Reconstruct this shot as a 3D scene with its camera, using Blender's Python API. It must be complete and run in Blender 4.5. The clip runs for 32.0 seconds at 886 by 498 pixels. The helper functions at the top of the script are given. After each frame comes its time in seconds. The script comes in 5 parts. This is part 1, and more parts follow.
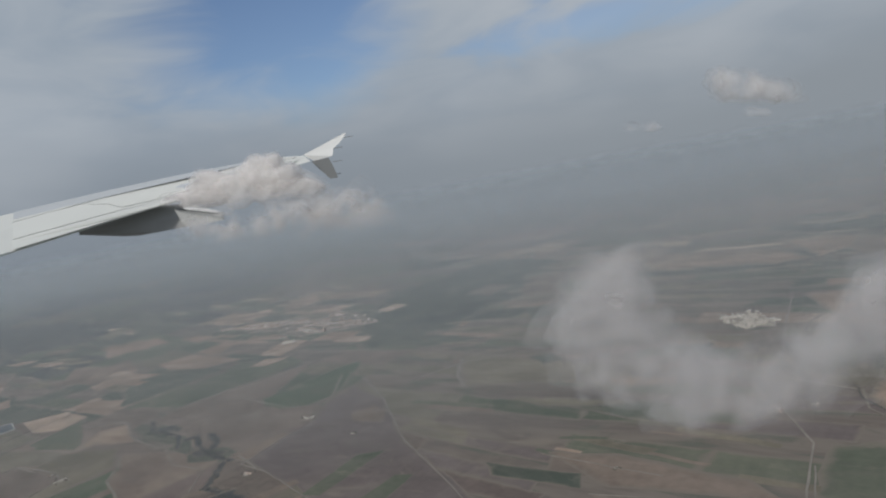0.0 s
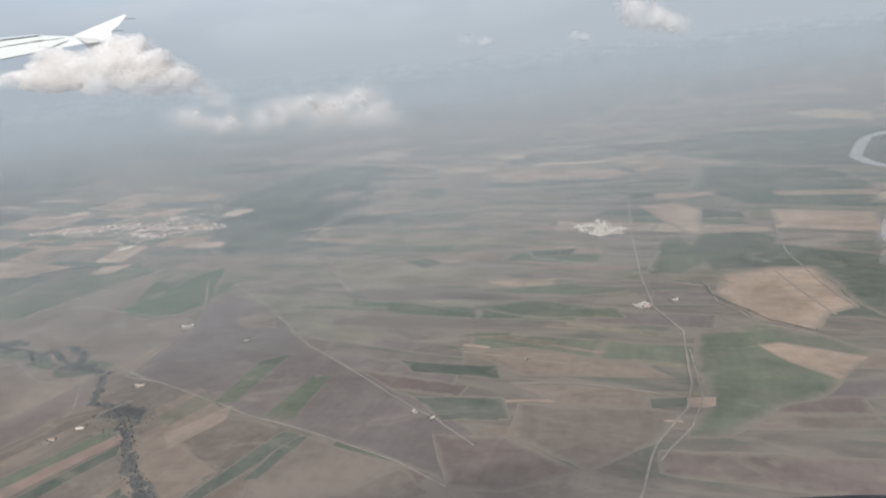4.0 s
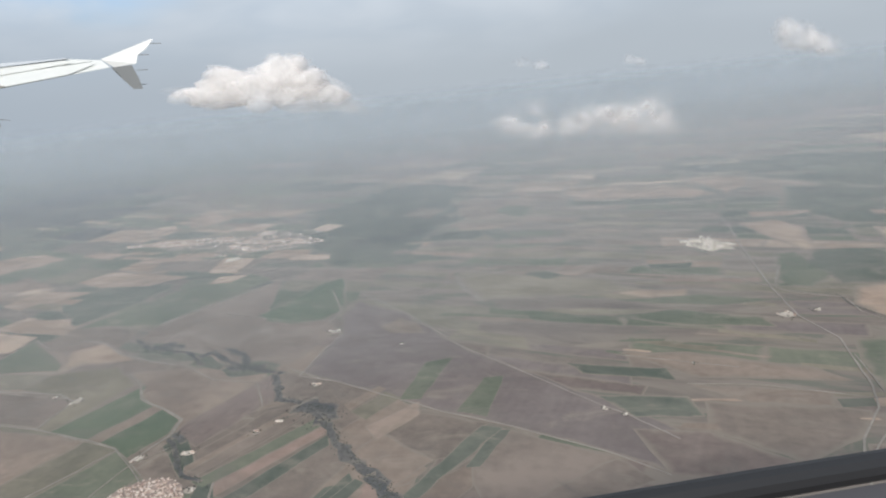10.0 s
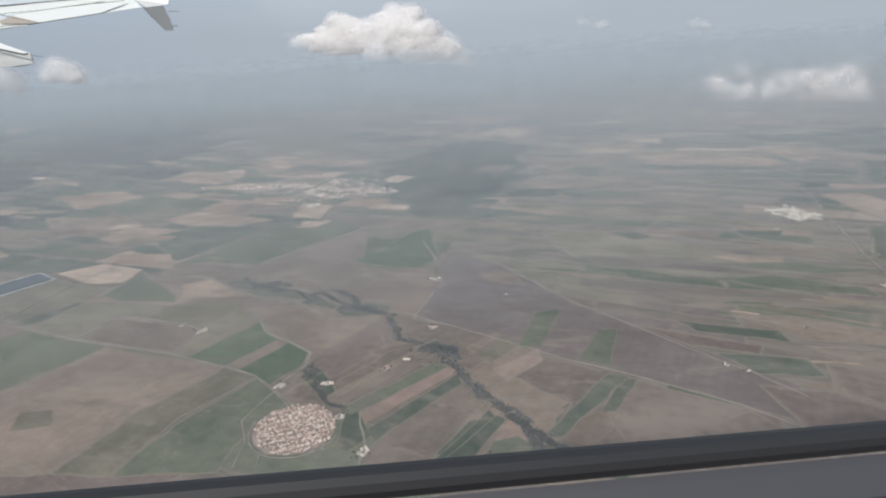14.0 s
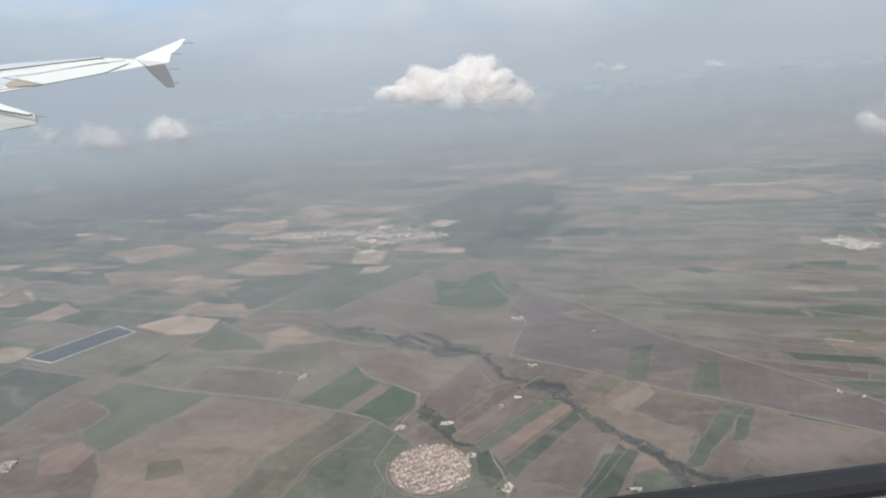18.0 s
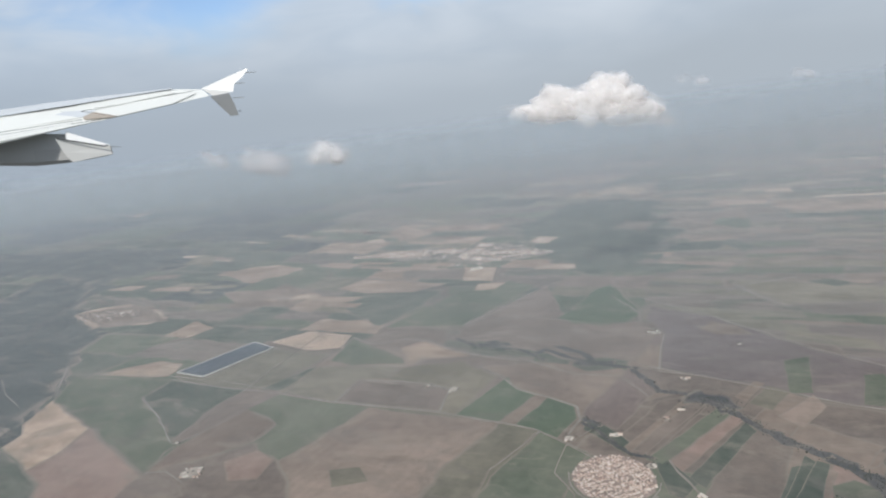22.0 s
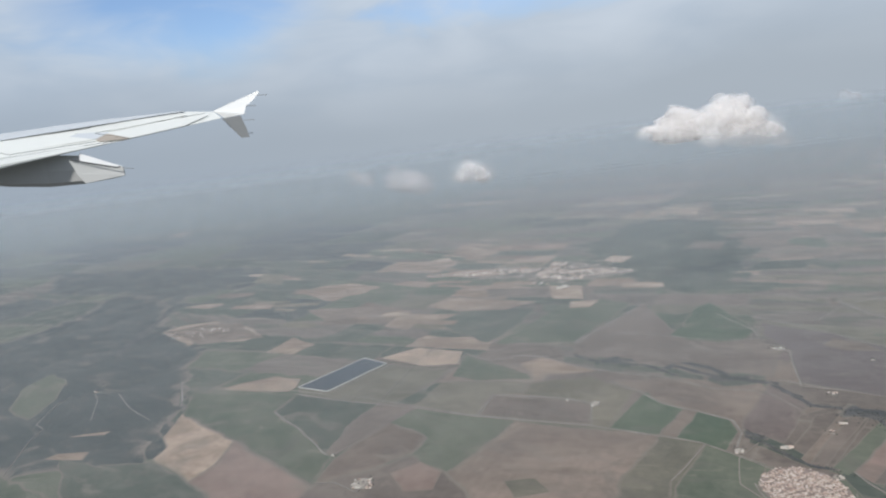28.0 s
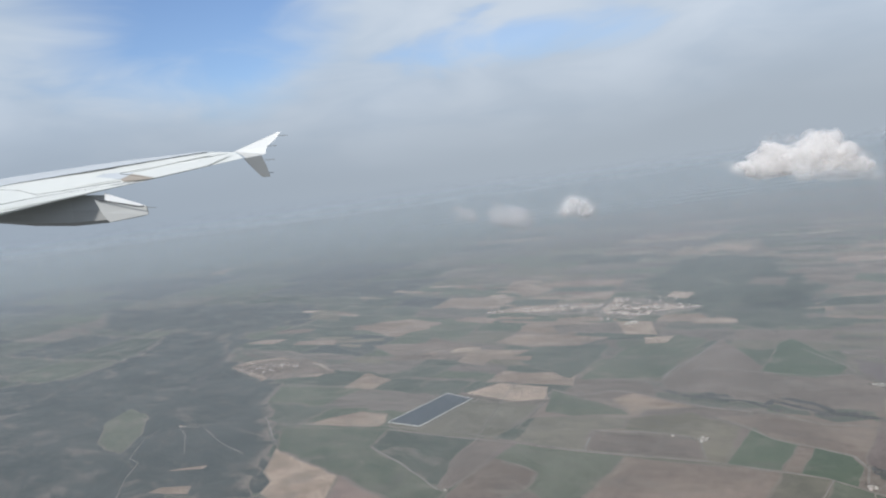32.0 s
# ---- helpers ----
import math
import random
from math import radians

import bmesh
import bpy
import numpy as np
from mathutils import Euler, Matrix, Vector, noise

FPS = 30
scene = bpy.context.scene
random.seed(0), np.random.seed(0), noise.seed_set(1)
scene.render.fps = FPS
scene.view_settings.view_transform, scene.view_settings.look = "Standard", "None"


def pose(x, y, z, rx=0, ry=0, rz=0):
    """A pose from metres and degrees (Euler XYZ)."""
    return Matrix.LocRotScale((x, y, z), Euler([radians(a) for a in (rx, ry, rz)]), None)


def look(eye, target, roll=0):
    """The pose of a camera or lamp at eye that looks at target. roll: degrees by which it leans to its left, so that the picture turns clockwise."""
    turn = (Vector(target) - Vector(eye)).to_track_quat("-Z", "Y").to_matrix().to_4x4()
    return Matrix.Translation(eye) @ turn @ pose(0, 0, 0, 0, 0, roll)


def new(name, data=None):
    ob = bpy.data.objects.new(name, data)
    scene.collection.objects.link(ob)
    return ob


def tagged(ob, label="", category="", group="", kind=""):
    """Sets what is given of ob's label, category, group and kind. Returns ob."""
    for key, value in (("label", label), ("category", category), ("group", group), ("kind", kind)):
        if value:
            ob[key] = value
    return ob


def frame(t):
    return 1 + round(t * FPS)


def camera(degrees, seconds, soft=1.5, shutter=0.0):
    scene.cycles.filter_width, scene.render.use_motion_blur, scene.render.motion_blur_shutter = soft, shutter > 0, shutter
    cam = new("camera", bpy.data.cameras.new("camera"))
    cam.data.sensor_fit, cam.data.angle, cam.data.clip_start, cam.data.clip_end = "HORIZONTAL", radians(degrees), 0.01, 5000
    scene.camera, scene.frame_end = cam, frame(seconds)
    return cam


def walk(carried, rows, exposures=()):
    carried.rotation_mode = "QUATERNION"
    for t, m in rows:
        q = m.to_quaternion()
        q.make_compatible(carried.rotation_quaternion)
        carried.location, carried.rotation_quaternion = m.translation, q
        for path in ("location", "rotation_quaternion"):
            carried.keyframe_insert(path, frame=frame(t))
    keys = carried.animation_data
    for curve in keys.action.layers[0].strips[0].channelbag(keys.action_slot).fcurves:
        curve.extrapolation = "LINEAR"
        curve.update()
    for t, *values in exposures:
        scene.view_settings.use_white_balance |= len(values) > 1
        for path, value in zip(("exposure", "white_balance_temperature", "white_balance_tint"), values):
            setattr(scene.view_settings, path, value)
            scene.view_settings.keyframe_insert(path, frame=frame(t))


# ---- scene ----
from mathutils.geometry import delaunay_2d_cdt

cam = camera(67.6, 32.0, soft=2.1)
METRES, EYE, TILT, LEAN, TURN = 100.0, 30.75, -6.08, 10.43, 0.0
ROWS = [
    (0.0, 0.0, 0.0, 0.0, 0.0, 0.0, -0.0),
    (0.5, -0.0172, 0.0083, 0.0018, 0.54, -1.22, -0.35),
    (1.0, -0.0377, 0.0069, 0.0012, -1.52, -3.13, -1.09),
    (1.5, -0.0549, 0.0052, 0.001, -2.91, -4.31, -1.39),
    (2.0, -0.0685, 0.0051, -0.001, -4.92, -8.42, -1.97),
    (2.5, -0.0821, 0.0069, -0.0022, -12.33, -7.65, -1.89),
    (4.5, -0.1442, 0.0104, -0.0065, -17.2, -7.65, -2.37),
    (5.0, -0.1597, 0.0112, -0.0094, -17.55, -6.59, -2.25),
    (5.5, -0.1738, 0.012, -0.0101, -17.91, -5.99, -2.37),
    (6.0, -0.1899, 0.0121, -0.0128, -18.11, -5.46, -2.11),
    (6.5, -0.2048, 0.013, -0.0137, -17.59, -5.22, -2.54),
    (7.0, -0.2203, 0.0139, -0.0161, -16.98, -5.42, -2.69),
    (7.5, -0.2351, 0.0143, -0.0174, -16.65, -6.87, -3.63),
    (8.0, -0.2502, 0.0148, -0.0205, -16.57, -8.58, -3.98),
    (8.5, -0.2651, 0.0176, -0.0207, -16.47, -7.38, -1.38),
    (9.0, -0.2807, 0.0173, -0.0227, -15.77, -6.15, -2.28),
    (9.5, -0.2955, 0.0177, -0.0247, -15.8, -6.01, -2.46),
    (10.0, -0.311, 0.0193, -0.0258, -15.65, -5.67, -2.81),
    (10.5, -0.3257, 0.0206, -0.0275, -14.64, -5.09, -3.32),
    (11.0, -0.3416, 0.0208, -0.0295, -13.45, -4.59, -3.42),
    (11.5, -0.3565, 0.0216, -0.0302, -12.73, -4.48, -3.34),
    (12.0, -0.3723, 0.0224, -0.0322, -12.35, -4.33, -3.19),
    (12.5, -0.389, 0.0241, -0.032, -10.82, -3.73, -2.48),
    (13.0, -0.4037, 0.0234, -0.0355, -7.61, -2.56, -3.3),
    (13.5, -0.4168, 0.025, -0.0383, -9.79, -4.08, -3.97),
    (14.0, -0.4333, 0.0247, -0.0389, -13.5, -9.5, -5.53),
    (14.5, -0.4471, 0.0266, -0.0412, -14.91, -10.77, -5.09),
    (16.5, -0.5094, 0.0288, -0.0453, -13.81, -6.21, -3.69),
    (17.0, -0.5254, 0.0297, -0.0467, -13.77, -5.82, -3.48),
    (17.5, -0.5395, 0.0302, -0.0491, -13.7, -5.69, -3.47),
    (18.0, -0.5566, 0.0315, -0.0497, -13.73, -5.66, -3.61),
    (18.5, -0.5717, 0.0316, -0.0496, -11.38, -5.34, -2.91),
    (19.0, -0.5877, 0.0324, -0.0501, -10.05, -4.89, -2.78),
    (19.5, -0.6031, 0.0322, -0.0516, -9.62, -4.76, -2.84),
    (20.0, -0.6185, 0.0324, -0.0543, -9.43, -4.82, -2.91),
    (20.5, -0.6337, 0.034, -0.0545, -9.35, -5.01, -3.02),
    (21.0, -0.6498, 0.0348, -0.0563, -9.35, -4.86, -2.72),
    (21.5, -0.6639, 0.0354, -0.0581, -9.23, -4.59, -2.56),
    (22.0, -0.6799, 0.0357, -0.0599, -9.05, -4.23, -2.43),
    (22.5, -0.6945, 0.0364, -0.0599, -8.82, -4.12, -2.55),
    (23.0, -0.7106, 0.037, -0.0616, -8.71, -4.13, -2.27),
    (23.5, -0.7264, 0.0374, -0.0625, -8.69, -4.15, -2.44),
    (24.0, -0.7418, 0.0384, -0.0642, -8.64, -4.03, -2.42),
    (24.5, -0.7564, 0.0385, -0.0656, -8.69, -3.64, -2.35),
    (25.0, -0.7738, 0.0391, -0.0654, -8.73, -3.3, -2.41),
    (25.5, -0.7891, 0.0395, -0.0668, -8.64, -2.9, -2.47),
    (27.5, -0.8504, 0.0417, -0.0718, -8.51, -2.46, -2.59),
    (28.0, -0.8676, 0.0427, -0.0732, -8.53, -2.41, -2.51),
    (28.5, -0.8832, 0.0436, -0.074, -8.51, -2.33, -2.74),
    (29.0, -0.899, 0.0445, -0.0753, -8.47, -2.12, -2.81),
    (29.5, -0.9136, 0.0455, -0.0778, -8.35, -1.82, -2.93),
    (30.0, -0.9304, 0.046, -0.0786, -8.28, -1.67, -3.0),
    (30.5, -0.9452, 0.0467, -0.0802, -8.2, -1.52, -2.67),
    (31.0, -0.961, 0.0471, -0.0798, -8.19, -1.25, -2.9),
    (31.5, -0.9752, 0.048, -0.0802, -7.66, -0.24, -2.51),
    (32.0, -0.9907, 0.0481, -0.0834, -7.13, 0.81, -2.43),
]
EXPOSURES = [(0.0, -0.54, 6480.0, 10.0), (1.0, -0.15, 6450.0, 10.0), (2.0, 0.0, 6390.0, 10.0), (4.5, 0.36, 6520.0, 10.0), (6.0, 0.41, 6510.0, 10.0), (7.0, 0.41, 6510.0, 10.0), (8.0, 0.3, 6500.0, 10.0),
             (9.0, 0.31, 6510.0, 10.0), (13.0, 0.2, 6400.0, 10.0), (14.5, 0.2, 6380.0, 10.0), (16.5, 0.4, 6440.0, 10.0), (17.0, 0.39, 6440.0, 10.0), (18.0, 0.27, 6420.0, 10.0), (20.0, 0.2, 6400.0, 10.0),
             (23.0, 0.24, 6370.0, 10.0), (25.0, 0.2, 6350.0, 10.0), (28.0, 0.12, 6310.0, 10.0), (32.0, 0.1, 6230.0, 10.0)]
walk(cam, [(t, pose(0, 0, EYE, TILT, LEAN, TURN) @ pose(METRES * x, METRES * y, METRES * z, 90 + pitch, roll, yaw)) for t, x, y, z, yaw, pitch, roll in ROWS], EXPOSURES)
scene.cycles.transparent_max_bounces = 160

# ---- light ----
SUN_EL, SUN_AZ = 34.0, 208.0  # degrees above the horizon; clockwise from straight ahead
sun = new("sun", bpy.data.lights.new("sun", "SUN"))
sun.data.energy, sun.data.angle, sun.data.color = 3.1, radians(4.0), (1.0, 0.95, 0.88)
sun_dir = Vector((math.sin(radians(SUN_AZ)) * math.cos(radians(SUN_EL)), math.cos(radians(SUN_AZ)) * math.cos(radians(SUN_EL)), math.sin(radians(SUN_EL))))
sun.matrix_world = look(sun_dir * 2000, (0, 0, 0))


class Nodes:
    """Short hand for a node tree."""

    def __init__(self, tree):
        self.tree = tree
        tree.nodes.clear()

    def add(self, kind, values=None, **props):
        n = self.tree.nodes.new(kind)
        for k, v in props.items():
            setattr(n, k, v)
        for k, v in (values or {}).items():
            if isinstance(v, bpy.types.NodeSocket):
                self.tree.links.new(v, n.inputs[k])
            else:
                n.inputs[k].default_value = v
        return n

    def math(self, op, a, b=0.0, clamp=False):
        return self.add("ShaderNodeMath", {0: a, 1: b}, operation=op, use_clamp=clamp).outputs[0]

    def mix(self, f, a, b):
        n = self.add("ShaderNodeMix", {0: f, 6: a, 7: b}, data_type="RGBA")
        return n.outputs[2]

    def ramp(self, f, lo, hi):
        return self.add("ShaderNodeMapRange", {0: f, 1: lo, 2: hi, 3: 0.0, 4: 1.0}, interpolation_type="SMOOTHSTEP").outputs[0]

    def noise(self, vec, scale, detail=4.0, rough=0.55, dist=0.0):
        return self.add("ShaderNodeTexNoise", {"Vector": vec, "Scale": scale, "Detail": detail, "Roughness": rough, "Distortion": dist}).outputs[0]

    def mapped(self, vec, scale, rot=(0, 0, 0), loc=(0, 0, 0)):
        return self.add("ShaderNodeMapping", {"Vector": vec, "Location": loc, "Rotation": rot, "Scale": scale}).outputs[0]


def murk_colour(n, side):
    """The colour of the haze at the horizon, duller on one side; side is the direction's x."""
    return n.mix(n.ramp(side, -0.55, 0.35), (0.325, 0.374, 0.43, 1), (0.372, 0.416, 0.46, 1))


def make_world():
    world = bpy.data.worlds.new("sky")
    scene.world = world
    world.use_nodes = True
    n = Nodes(world.node_tree)
    way = n.add("ShaderNodeTexCoord").outputs["Generated"]
    xyz = n.add("ShaderNodeSeparateXYZ", {0: way})
    up, side = xyz.outputs[2], xyz.outputs[0]
    sky = n.add("ShaderNodeTexSky", sky_type="NISHITA", sun_disc=False, sun_elevation=radians(SUN_EL), sun_rotation=radians(SUN_AZ), dust_density=1.5)
    blue = n.mix(1.0, sky.outputs[0], (0.105, 0.112, 0.128, 1))
    blue.node.blend_type = "MULTIPLY"
    # cirrus: long soft streaks, thick nearly everywhere, with a ragged gap
    streak = n.noise(n.mapped(way, (3.0, 3.0, 9.0), rot=(0.0, radians(-14), 0.0)), 1.7, 4.0, 0.5, 0.5)
    broad = n.noise(n.mapped(way, (1.0, 1.0, 2.4), loc=(0.3, 0.0, 0.0)), 3.2, 3.0, 0.5, 0.3)
    veil = n.math("ADD", n.math("MULTIPLY", streak, 0.55), n.math("MULTIPLY", broad, 0.45))
    gap = n.add("ShaderNodeVectorMath", {0: n.mapped(way, (8.0, 0.0, 11.0), loc=(8.0 * 0.175, 0.0, -11.0 * 0.262))}, operation="LENGTH").outputs["Value"]
    gap = n.ramp(n.math("ADD", gap, n.math("MULTIPLY", n.math("SUBTRACT", streak, 0.5), 2.4)), 1.9, 0.55)
    gap2 = n.add("ShaderNodeVectorMath", {0: n.mapped(way, (5.0, 0.0, 26.0), rot=(0.0, radians(8), 0.0), loc=(-1.9, 0.0, -4.6))}, operation="LENGTH").outputs["Value"]
    gap2 = n.ramp(n.math("ADD", gap2, n.math("MULTIPLY", n.math("SUBTRACT", streak, 0.5), 3.5)), 1.3, 0.3)
    white = n.mix(n.ramp(veil, 0.30, 0.70), (0.42, 0.50, 0.595, 1), (0.572, 0.628, 0.692, 1))
    high = n.mix(n.math("MAXIMUM", gap, n.math("MULTIPLY", gap2, 0.65)), white, blue)
    murk = murk_colour(n, side)
    low = n.ramp(n.math("ADD", up, n.math("MULTIPLY", n.math("SUBTRACT", broad, 0.5), 0.08)), 0.0, 0.19)
    colour = n.mix(low, murk, high)
    # far below the horizon the light comes up from dark land
    colour = n.mix(n.ramp(up, -0.04, -0.16), colour, (0.16, 0.165, 0.165, 1))
    back = n.add("ShaderNodeBackground", {0: colour, 1: 1.0})
    n.add("ShaderNodeOutputWorld", {0: back.outputs[0]})


make_world()


# ---- materials ----
def matte(name, dark, light, grain=0.7, blotch=0.11, rows=0.0, rough=0.95, vary=0.25, spec=0.1, soft=False):
    """Soil, crop or masonry: blotches, grain and, where rows > 0, worked lines."""
    m = bpy.data.materials.new(name)
    m.use_nodes = True
    n = Nodes(m.node_tree)
    info = n.add("ShaderNodeObjectInfo").outputs["Random"]
    place = n.add("ShaderNodeNewGeometry").outputs["Position"]
    turned = n.mapped(place, (1.0, 1.0, 1.0), rot=(0, 0, radians(38)))
    big = n.noise(turned, blotch, 5.0, 0.6, 0.4)
    fine = n.noise(turned, grain, 6.0, 0.65)
    stretch = n.noise(n.mapped(turned, (0.1, 0.4, 1.0)), 1.0, 5.0, 0.6, 0.9)
    f = n.math("ADD", n.math("MULTIPLY", n.ramp(big, 0.36, 0.64), 0.55), n.math("MULTIPLY", n.ramp(fine, 0.3, 0.7), 0.3))
    f = n.math("ADD", f, n.math("MULTIPLY", n.ramp(stretch, 0.36, 0.64), 0.15))
    if rows:
        wave = n.add("ShaderNodeTexWave", {"Vector": turned, "Scale": rows * 0.5, "Distortion": 4.0, "Detail": 2.0}).outputs["Fac"]
        f = n.math("ADD", f, n.math("MULTIPLY", wave, 0.07))
    f = n.math("ADD", n.math("SUBTRACT", f, 0.06), n.math("MULTIPLY", n.math("SUBTRACT", info, 0.5), vary * 2), clamp=True)
    colour = n.mix(f, (*dark, 1), (*light, 1))
    if soft:  # the margins of a field run out into common bare soil
        cover = n.add("ShaderNodeAttribute", attribute_name="cover").outputs["Fac"]
        ragged = n.math("ADD", cover, n.math("MULTIPLY", n.math("SUBTRACT", n.noise(place, 0.9, 4.0, 0.6), 0.5), 0.8))
        colour = n.mix(n.ramp(ragged, -0.1, 0.8), (0.2, 0.174, 0.15, 1), colour)
        # soil that shows through in drifts along the slope
        thin = n.noise(n.mapped(turned, (0.08, 0.17, 1.0), loc=(11.0, 3.0, 0.0)), 1.0, 6.0, 0.62, 1.4)
        colour = n.mix(n.math("MULTIPLY", n.ramp(thin, 0.48, 0.7), 0.36), colour, (0.163, 0.146, 0.13, 1))
        bare = n.noise(n.mapped(turned, (0.11, 0.2, 1.0), loc=(3.0, 29.0, 0.0)), 1.0, 6.0, 0.65, 1.2)
        colour = n.mix(n.math("MULTIPLY", n.ramp(bare, 0.53, 0.72), 0.55), colour, (0.245, 0.21, 0.178, 1))
        damp = n.noise(n.mapped(place, (0.13, 0.13, 1.0), loc=(7.0, 1.0, 0.0)), 1.0, 6.0, 0.65, 0.9)
        colour = n.mix(n.math("MULTIPLY", n.ramp(damp, 0.56, 0.74), 0.4), colour, (0.105, 0.103, 0.096, 1))
    bump = n.add("ShaderNodeBump", {"Strength": 0.35, "Distance": 0.08, "Height": fine})
    b = n.add("ShaderNodeBsdfPrincipled", {"Base Color": colour, "Roughness": rough, "Specular IOR Level": spec, "Normal": bump.outputs[0]})
    out = b.outputs[0]
    n.add("ShaderNodeOutputMaterial", {0: out})
    return m


def paint(name, colour, rough=0.45, metal=0.0, wear=0.12, scale=0.01):
    """Painted metal, plaster and the like, with faint streaks."""
    m = bpy.data.materials.new(name)
    m.use_nodes = True
    n = Nodes(m.node_tree)
    place = n.add("ShaderNodeNewGeometry").outputs["Position"]
    info = n.add("ShaderNodeObjectInfo").outputs["Random"]
    big = n.noise(n.mapped(place, (1.0, 0.3, 2.0)), scale, 5.0, 0.6)
    f = n.math("MULTIPLY", n.math("ADD", n.math("MULTIPLY", big, 0.7), n.math("MULTIPLY", info, 0.6)), wear)
    c = n.mix(f, (*colour, 1), (*(v * 0.35 for v in colour), 1))
    b = n.add("ShaderNodeBsdfPrincipled", {"Base Color": c, "Roughness": rough, "Metallic": metal})
    n.add("ShaderNodeOutputMaterial", {0: b.outputs[0]})
    return m


def vapour(name, thick, colour, size, lo=0.35, hi=0.7, base=None):
    """Cloud stuff: part see-through, scattering light forwards and back."""
    m = bpy.data.materials.new(name)
    m.use_nodes = True
    n = Nodes(m.node_tree)
    place = n.add("ShaderNodeNewGeometry").outputs["Position"]
    f = n.math("MULTIPLY", n.ramp(n.noise(place, size, 3.0, 0.5, 0.3), lo, hi), thick)
    if base:  # thin below, where the cloud dissolves
        z = n.add("ShaderNodeSeparateXYZ", {0: n.add("ShaderNodeTexCoord").outputs["Object"]}).outputs[2]
        z = n.math("ADD", z, n.math("MULTIPLY", n.math("SUBTRACT", n.noise(place, 0.22, 3.0), 0.5), base[1] - base[0]))
        f = n.math("MULTIPLY", f, n.math("ADD", 0.12, n.math("MULTIPLY", n.ramp(z, *base), 0.88)))
    d = n.add("ShaderNodeBsdfDiffuse", {0: (*colour, 1)})
    t = n.add("ShaderNodeBsdfTranslucent", {0: (*colour, 1)})
    s = n.add("ShaderNodeMixShader", {0: 0.45, 1: d.outputs[0], 2: t.outputs[0]})
    clear = n.add("ShaderNodeBsdfTransparent")
    out = n.add("ShaderNodeMixShader", {0: f, 1: clear.outputs[0], 2: s.outputs[0]})
    n.add("ShaderNodeOutputMaterial", {0: out.outputs[0]})
    return m


def haze_material(name, thick, colour, low, top, slant):
    """A veil standing in for haze, thinning out with height, at the ground and leftwards, and uneven along the plain.
    """
    m = bpy.data.materials.new(name)
    m.use_nodes = True
    n = Nodes(m.node_tree)
    place = n.add("ShaderNodeNewGeometry").outputs["Position"]
    z = n.add("ShaderNodeSeparateXYZ", {0: place}).outputs[2]
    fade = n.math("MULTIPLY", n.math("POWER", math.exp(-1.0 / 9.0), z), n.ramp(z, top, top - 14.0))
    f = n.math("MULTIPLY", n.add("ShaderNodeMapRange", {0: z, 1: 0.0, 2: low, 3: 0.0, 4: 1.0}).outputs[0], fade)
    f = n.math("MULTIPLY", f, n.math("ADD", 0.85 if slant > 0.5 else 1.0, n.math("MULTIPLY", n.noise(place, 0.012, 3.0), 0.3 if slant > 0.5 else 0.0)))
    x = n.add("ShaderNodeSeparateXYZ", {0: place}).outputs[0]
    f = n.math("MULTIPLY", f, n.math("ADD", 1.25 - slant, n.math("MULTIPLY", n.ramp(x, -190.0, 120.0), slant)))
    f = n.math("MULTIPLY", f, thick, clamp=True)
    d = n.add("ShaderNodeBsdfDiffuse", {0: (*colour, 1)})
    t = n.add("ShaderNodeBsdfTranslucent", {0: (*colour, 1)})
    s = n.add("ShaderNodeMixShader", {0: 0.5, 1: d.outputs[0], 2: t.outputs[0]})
    clear = n.add("ShaderNodeBsdfTransparent")
    out = n.add("ShaderNodeMixShader", {0: f, 1: clear.outputs[0], 2: s.outputs[0]})
    n.add("ShaderNodeOutputMaterial", {0: out.outputs[0]})
    return m


WARM = (0.945, 0.89, 0.875)


def sort(word, label, dark, light, **kw):
    return word, label, matte(word, [v * k for v, k in zip(dark, WARM)], [v * k for v, k in zip(light, WARM)], soft=True, **kw)


OCHRE = sort("dry_field", "pale ochre dry stubble field with bare patches", (0.215, 0.168, 0.13), (0.45, 0.37, 0.295), blotch=0.2)
SAND = sort("dry_field", "light tan harvested field", (0.235, 0.19, 0.153), (0.395, 0.325, 0.265))
PALE = sort("dry_field", "pale sandy bare field", (0.30, 0.245, 0.195), (0.475, 0.39, 0.315))
EARTH = sort("bare_field", "brown bare earth field with worked rows", (0.165, 0.142, 0.123), (0.275, 0.235, 0.20), rows=0.5)
UMBER = sort("bare_field", "dull brown fallow field", (0.135, 0.122, 0.109), (0.223, 0.196, 0.173), rows=0.4)
RUST = sort("bare_field", "reddish brown tilled field", (0.19, 0.15, 0.13), (0.285, 0.228, 0.20), rows=0.5)
PLOUGH = sort("ploughed_field", "grey-brown ploughed field with faint furrows", (0.138, 0.12, 0.112), (0.216, 0.187, 0.173), rows=0.6)
VIOLET = sort("ploughed_field", "dark violet-grey ploughed field with faint furrows", (0.142, 0.128, 0.126), (0.204, 0.186, 0.18), rows=0.6)
OLIVE = sort("grass_field", "olive green grass field", (0.132, 0.134, 0.11), (0.22, 0.21, 0.172))
MEADOW = sort("grass_field", "pale olive meadow with dry patches", (0.155, 0.15, 0.12), (0.27, 0.25, 0.20))
GREEN = sort("crop_field", "dull green crop field", (0.1, 0.123, 0.097), (0.168, 0.182, 0.145), rows=0.5)
LUSH = sort("crop_field", "green young crop field", (0.094, 0.126, 0.094), (0.136, 0.164, 0.124), rows=0.5)
DEEP = sort("crop_field", "dark green crop field", (0.085, 0.105, 0.091), (0.149, 0.162, 0.139))


